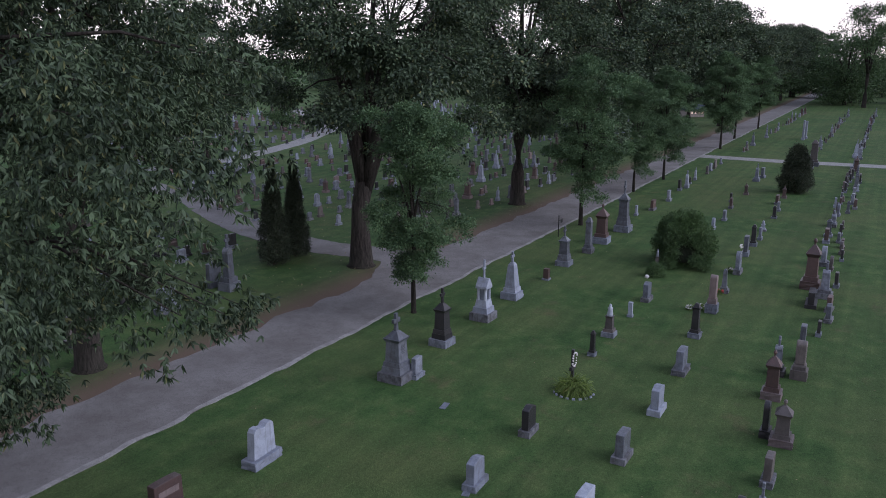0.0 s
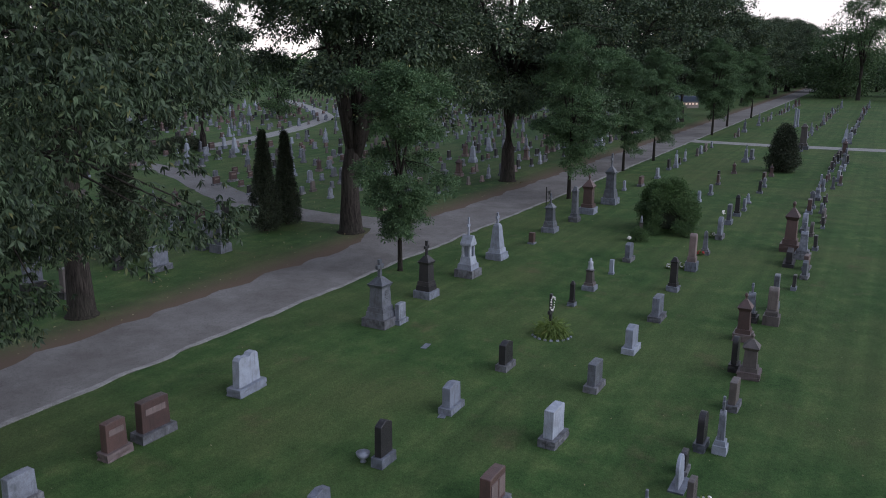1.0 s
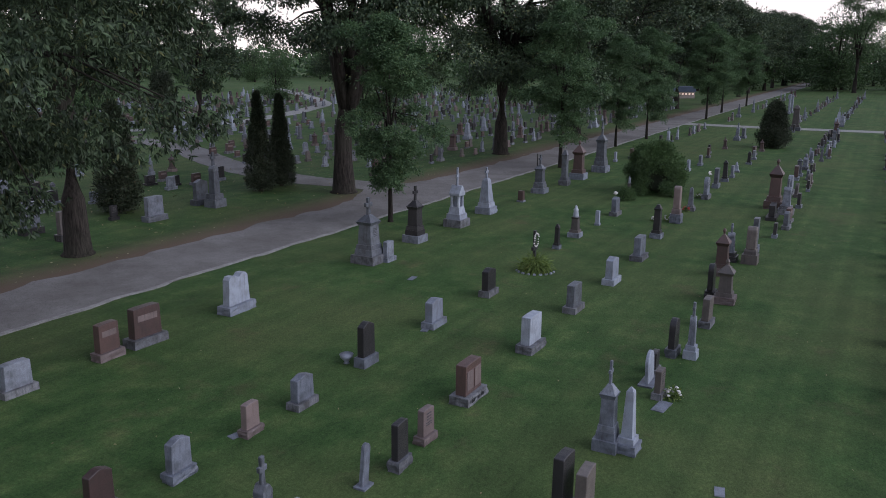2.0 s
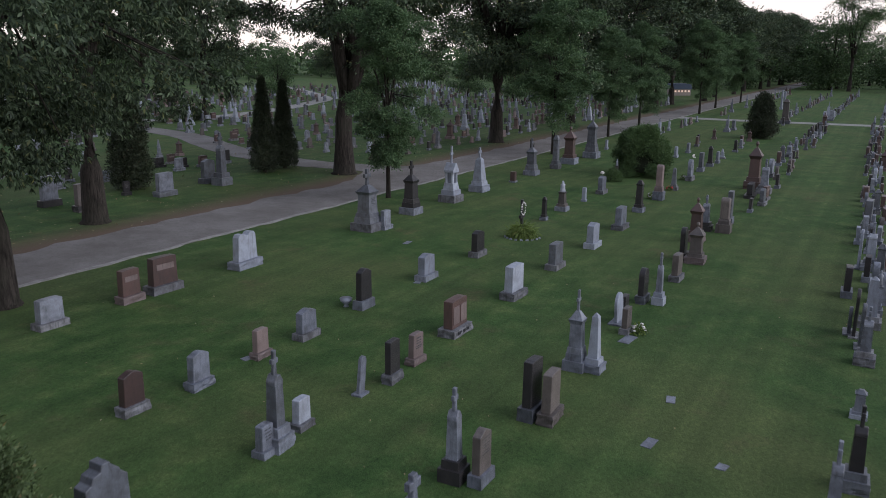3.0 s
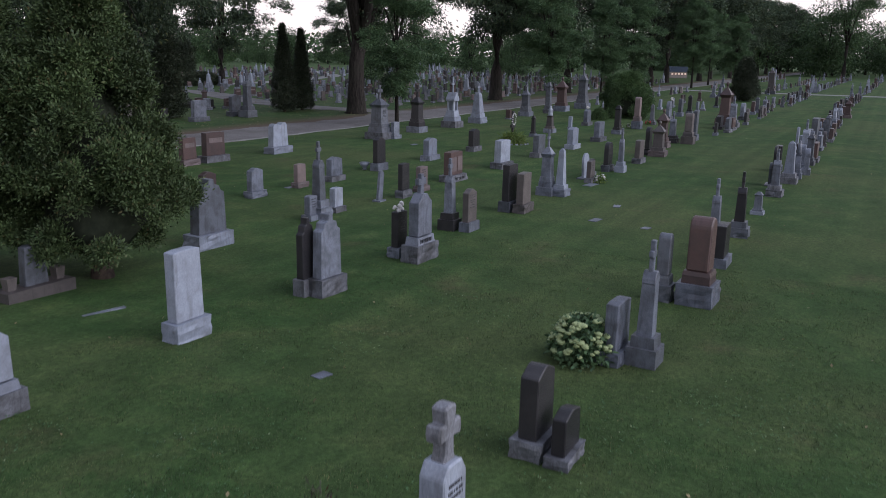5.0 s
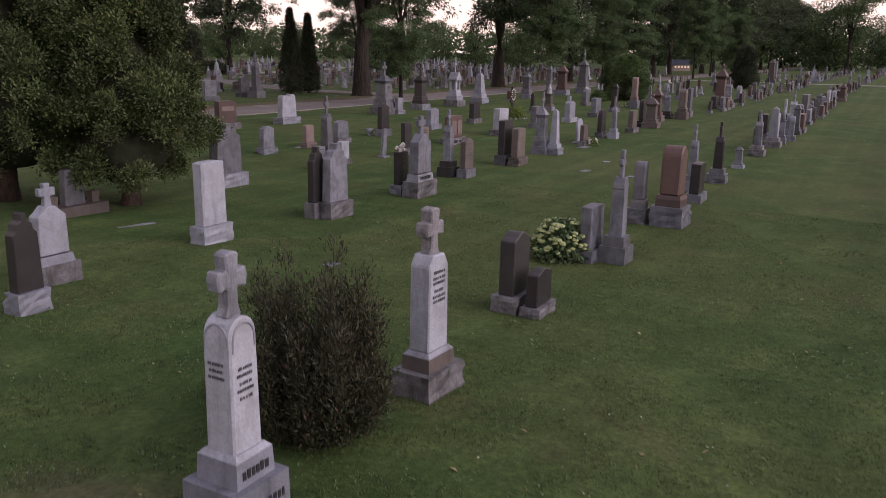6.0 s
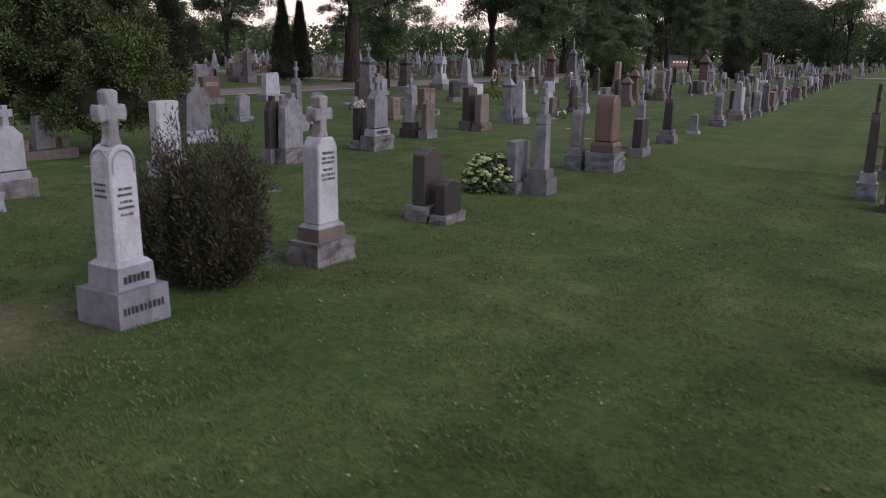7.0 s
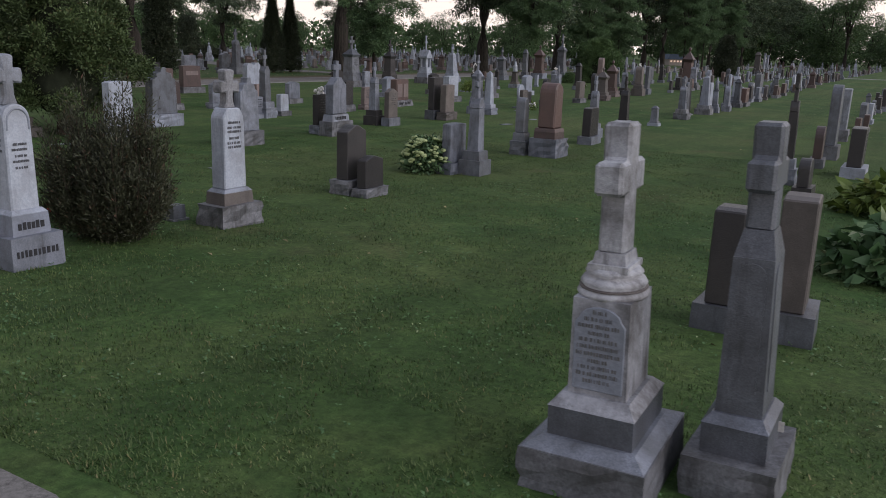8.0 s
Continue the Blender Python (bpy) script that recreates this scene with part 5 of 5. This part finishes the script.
# Companion stones beside larger ones.
grave("tablet", 7.2, -6.1, 0.48, 0.36, 0.72, "G", "G")
grave("tablet", 8.62, -6.25, 0.55, 0.36, 0.75, "W", "G")
grave("tablet", 5.0, -1.66, 0.55, 0.34, 1.12, "D", "G")
grave("tablet", 27.9, -16.5, 0.75, 0.4, 0.95, "G", "G")
grave("slab", 21.2, 4.75, 0.62, 0.30, 1.45, "M", "M")
grave("slab", 22.3, 4.55, 0.66, 0.30, 1.60, "D", "G")
grave("tablet", 24.6, 4.9, 0.60, 0.34, 1.35, "W", "G")
grave("block", -6.2, 5.0, 0.26, 0.2, 0.2, "M", "M")


def flat_marker(u, v, w, d, turn=0):
    g = thing("grave_marker", placed(u, v, 0, turn), "flat pale stone grave marker set in the lawn", "grave marker", "flat markers in the lawn")
    part("slab", rock_block(-0.03, 0.045, w, d, int(100 * u), 0.012), STONES["G"], g)


for u, v, w, d in ((14.5, 0.77, 0.42, 0.22), (11.9, 0.92, 0.5, 0.24), (11.6, 2.54, 0.28, 0.22), (25.9, -14, 0.6, 0.25), (11.25, -10.3, 0.35, 0.25), (20.5, -10.2, 0.45, 0.25), (18.3, -1.45, 0.75, 0.35), (-2.05, 1.45, 0.26, 0.2), (-1.74, -3.77, 0.8, 0.1)):
    flat_marker(u, v, w, d, 12 * math.sin(u))


def urn(u, v, s=1.0):
    g = thing("stone_urn", placed(u, v), "small white stone flower urn on the lawn", "urn")
    part("bowl", lathe([(0.10 * s, 0), (0.07 * s, 0.05 * s), (0.09 * s, 0.09 * s), (0.19 * s, 0.2 * s), (0.22 * s, 0.30 * s), (0.2 * s, 0.31 * s), (0.16 * s, 0.24 * s), (0.02, 0.22 * s)], 14), STONES["W"], g, "", True)


urn(16.6, -10.75)


def flower_mound(name, m, radius, height, n_leaf, leaf, leaf_w, mat, heads, head_mat, label, seed, head_r=0.06, droop=0.2):
    """A mound of leaves with blossom heads over it."""
    rng = np.random.default_rng(seed)
    g = thing(name, m, label, "plant")
    a, z = rng.uniform(0, math.tau, n_leaf), rng.uniform(0.05, 1, n_leaf)
    rr = radius * np.sqrt(1 - z ** 2 * 0.85) * rng.uniform(0.45, 1.0, n_leaf)
    c = np.stack([rr * np.cos(a), rr * np.sin(a), z * height * 0.92], 1)
    d = np.stack([np.cos(a), np.sin(a), 0.3 + z * 0], 1)
    v = leaf_arrays(rng, c, d, 3, 0.04, leaf, leaf_w, droop, 0.9, 1.0)
    tagged(piece("leaves", leaf_mesh("leaves", v, mat), None, g, "broad green leaves"), kind="stuff")
    for k in range(heads):
        q, zz = rng.uniform(0, math.tau), rng.uniform(0.25, 1.0)
        r = radius * math.sqrt(1 - 0.8 * zz ** 2) * 1.0
        bm = bmesh.new()
        bmesh.ops.create_icosphere(bm, subdivisions=2, radius=head_r * rng.uniform(0.7, 1.2))
        for w in bm.verts:
            w.co *= 1 + 0.35 * noise.noise(w.co * 60 + Vector((k, 0, 0)))
            w.co.z *= 0.62
        bmesh.ops.translate(bm, verts=bm.verts, vec=(r * math.cos(q), r * math.sin(q), zz * height * 0.95 + 0.03))
        part("blossom", bm, head_mat, g)
    return g


flower_mound("hydrangea_bush", placed(0.85, 4.45), 0.52, 0.72, 620, 0.11, 0.06, LEAF_FRESH, 150, PETAL, "green bush with cream blossom heads beside a headstone", 61, 0.055)
flower_mound("hosta_plant", placed(-3.2, 12.9), 0.62, 0.55, 170, 0.24, 0.16, HOSTA, 0, PETAL, "hosta with broad pale-edged green leaves", 62, droop=0.45)
flower_mound("hosta_plant", placed(-2.0, 13.2), 0.62, 0.62, 170, 0.24, 0.15, HOSTA, 0, PETAL, "hosta with broad pale-edged green leaves", 63, droop=0.45)
flower_mound("hosta_plant", placed(1.9, 12.7), 0.6, 0.6, 170, 0.24, 0.14, FERN, 0, PETAL, "yellow-green leafy plant beside a headstone", 64, droop=0.4)
flower_mound("daylily_plant", placed(29.8, -9.95), 0.72, 0.62, 420, 0.42, 0.035, FERN, 0, PETAL, "arching clump of yellow-green daylily leaves", 65, droop=0.7)
for k, (u, v, col) in enumerate(((44.0, -7.6, WHITE_PETAL), (43.6, -8.2, WHITE_PETAL), (47.6, -7.3, RED_PETAL), (53.2, -7.7, WHITE_PETAL), (19.0, -1.3, WHITE_PETAL), (-7.15, 4.1, RED_PETAL))):
    flower_mound("flower_bunch", placed(u, v), 0.2, 0.3, 60, 0.1, 0.04, FERN, 14, col, "small bunch of flowers at a grave", 70 + k, 0.05)


def top_flowers(u, v, z, seed):
    g = thing("grave_bouquet", placed(u, v, z), "bouquet of white flowers on top of a headstone", "flowers")
    rng = random.Random(seed)
    for k in range(14):
        bm = bmesh.new()
        bmesh.ops.create_icosphere(bm, subdivisions=1, radius=rng.uniform(0.035, 0.06))
        bmesh.ops.translate(bm, verts=bm.verts, vec=(rng.uniform(-0.16, 0.16), rng.uniform(-0.08, 0.08), rng.uniform(0.0, 0.2)))
        part("blossom", bm, WHITE_PETAL, g)


top_flowers(44.92, -11.02, 1.12, 1)
top_flowers(53.9, -7.24, 1.5, 2)
top_flowers(5.0, -1.66, 1.1, 3)


def wreath_cross(u, v):
    g = thing("grave_cross", placed(u, v), "dark iron cross with a ring of white flowers", "cross")
    part("cross", cross_bm(0.0, 1.75, 0.5, 0.13), STONES["D"], g)
    for k in range(16):
        a = k * math.tau / 16
        bm = bmesh.new()
        bmesh.ops.create_icosphere(bm, subdivisions=1, radius=0.03 + 0.025 * ((k * 7) % 5) / 5)
        bmesh.ops.translate(bm, verts=bm.verts, vec=((0.2 + 0.08 * ((k * 3) % 4) / 3) * math.cos(a), -0.08, 1.32 + 0.30 * math.sin(a)))
        part("blossom", bm, WHITE_PETAL, g)


wreath_cross(30.1, -10.15)


def edging(u, v, r):
    g = thing("flower_bed_edging", placed(u, v), "low white stone edging round a flower bed", "edging")
    for k in range(9):
        a = 2.2 + k * 0.32
        bm = block(-0.02, 0.09, 0.14, 0.08, 0.12, 0.06, 0.015)
        bmesh.ops.rotate(bm, verts=bm.verts, cent=(0, 0, 0), matrix=Matrix.Rotation(a + math.pi / 2, 3, "Z"))
        bmesh.ops.translate(bm, verts=bm.verts, vec=(r * math.cos(a), r * math.sin(a), 0))
        part("stone", bm, STONES["W"], g)


edging(29.8, -9.95, 0.85)


def sign_post(u, v):
    g = thing("sign_post", placed(u, v), "thin dark metal post with a short arm beside the drive", "post")
    iron = plain("dark_iron", (0.02, 0.02, 0.02), 0.5, 0.2, 20, 0.6)
    part("post", lathe([(0.04, -0.05), (0.04, 1.7), (0.02, 1.72)], 8), iron, g)
    part("arm", block(1.25, 0.05, 0.9, 0.05, edge=0.008, x=0.42), iron, g)
    part("plate", block(1.02, 0.2, 0.35, 0.02, edge=0.005, x=0.62), iron, g)


sign_post(57.2, -21.2)


def cottage(x, y):
    g = thing("house", pose(x, y, 0, 0, 0, 12) @ Matrix.Scale(0.5, 4), "far low house with blue roof and lit windows", "house")
    wall = plain("pale_render", (0.26, 0.23, 0.21), 0.8)
    roof = plain("blue_metal_roof", (0.05, 0.075, 0.12), 0.6)
    glow = bpy.data.materials.new("lit_window")
    glow.use_nodes = True
    b = glow.node_tree.nodes["Principled BSDF"]
    b.inputs["Emission Color"].default_value, b.inputs["Emission Strength"].default_value = (1.0, 0.42, 0.15, 1), 0.4
    part("wall", block(0, 3.0, 9, 6, edge=0.02), wall, g)
    part("roof", outline_prism([(-5, 2.95), (5, 2.95), (4.2, 5.4), (-4.2, 5.4)], 6.8, 0.02), roof, g)
    for k in range(5):
        w = part("window", block(1.5, 1.0, 1.1, 0.08, edge=0.01, x=-3.4 + 1.7 * k, y=-3.03), wall, g)
        part("pane", block(1.58, 0.84, 0.94, 0.02, edge=0.004, x=-3.4 + 1.7 * k, y=-3.085), glow, w, "warmly lit pane")


cottage(57.5, 186)


# ---- grass and litter ----
def near_lawn():
    """Blades and clover of the lawn where it is seen from close by."""
    g = np.random.default_rng(9)
    n = 340000
    near = g.uniform(0, 1, n) ** 1.5
    u = -11.0 + 19.0 * near
    v = g.uniform(-2.5, 15.0, n)
    keep = np.array([noise.noise(Vector((a * 0.9, b * 0.9, 3.0))) > -0.25 + 0.4 * math.sin(7 * a + 3 * b) * 0.3 for a, b in zip(u, v)])
    keep &= np.hypot(u + 10.0, v - 4.9) + 0.5 * np.sin(3 * u) * np.cos(4 * v) > 0.9
    u, v = u[keep], v[keep]
    n = len(u)
    x, y = u * UX + v * VX, u * UY + v * VY
    z = np.array([rise(a) for a in u])
    ang = g.uniform(0, math.tau, n)
    clump = np.array([0.8 + 0.9 * noise.noise(Vector((a * 2.2, b * 2.2, 1.0))) + 0.6 * noise.noise(Vector((a * 6.0, b * 6.0, 4.0))) for a, b in zip(u, v)]).clip(0.35, 1.8)
    ln, wd = g.uniform(0.014, 0.036, n) * clump, g.uniform(0.004, 0.009, n)
    lean = g.uniform(0.2, 1.0, n)
    p = np.stack([x, y, z], 1)
    dx = np.stack([np.cos(ang), np.sin(ang), 0 * ang], 1)
    sx = np.stack([-np.sin(ang), np.cos(ang), 0 * ang], 1)
    tip = p + dx * (ln * lean)[:, None] + np.array([0, 0, 1]) * (ln * (1.1 - 0.6 * lean))[:, None]
    q = np.empty((n, 4, 3))
    q[:, 0] = p - sx * wd[:, None] * 0.5
    q[:, 1] = p + sx * wd[:, None] * 0.5
    q[:, 2] = tip + sx * wd[:, None] * 0.25
    q[:, 3] = tip - sx * wd[:, None] * 0.25
    ob = new("grass", leaf_mesh("grass", q, BLADE))
    tagged(ob, "short green lawn blades mixed with clover", "grass", kind="stuff")


def litter(name, n, u0, u1, v0, v1, size, mat, label, seed):
    g = np.random.default_rng(seed)
    c = np.array([at(a, b, 0.02) for a, b in zip(g.uniform(u0, u1, n), g.uniform(v0, v1, n))])
    d = g.normal(size=(n, 3)) * np.array([1, 1, 0.1])
    v = leaf_arrays(g, c, d, 1, 0.0, size, size * 0.6, 0.0, 3.0, 0.1)
    tagged(new(name, leaf_mesh(name, v, mat)), label, "fallen leaves", kind="stuff")


near_lawn()
DRY = foliage("fallen_leaves", (0.12, 0.10, 0.05), (0.24, 0.20, 0.11), (0.40, 0.36, 0.24), 0.05)
litter("fallen_leaves", 900, 10, 70, -48, -27.5, 0.16, DRY, "scattered dry leaves on the grass", 1)
litter("fallen_leaves", 420, -10, 60, -21, 14, 0.07, DRY, "scattered small dry leaves on the lawn", 2)


def clover():
    """Clover in loose patches, three leaflets to a sprig."""
    g = np.random.default_rng(3)
    pu, pv = g.uniform(-11, 3, 150), g.uniform(-1, 14.5, 150)
    k = g.integers(0, 150, 3000)
    u, v = pu[k] + g.normal(size=3000) * 0.3, pv[k] + g.normal(size=3000) * 0.3
    c = np.array([at(a, b, 0.03) for a, b in zip(u, v) if a > -11.2])
    d = g.normal(size=(len(c), 3)) * np.array([1, 1, 0.1])
    q = leaf_arrays(g, c, d, 3, 0.010, 0.026, 0.021, 0.0, 2.5, 0.3)
    tagged(new("clover_leaves", leaf_mesh("clover_leaves", q, HOSTA)), "patches of pale clover in the lawn", "clover", kind="stuff")


clover()
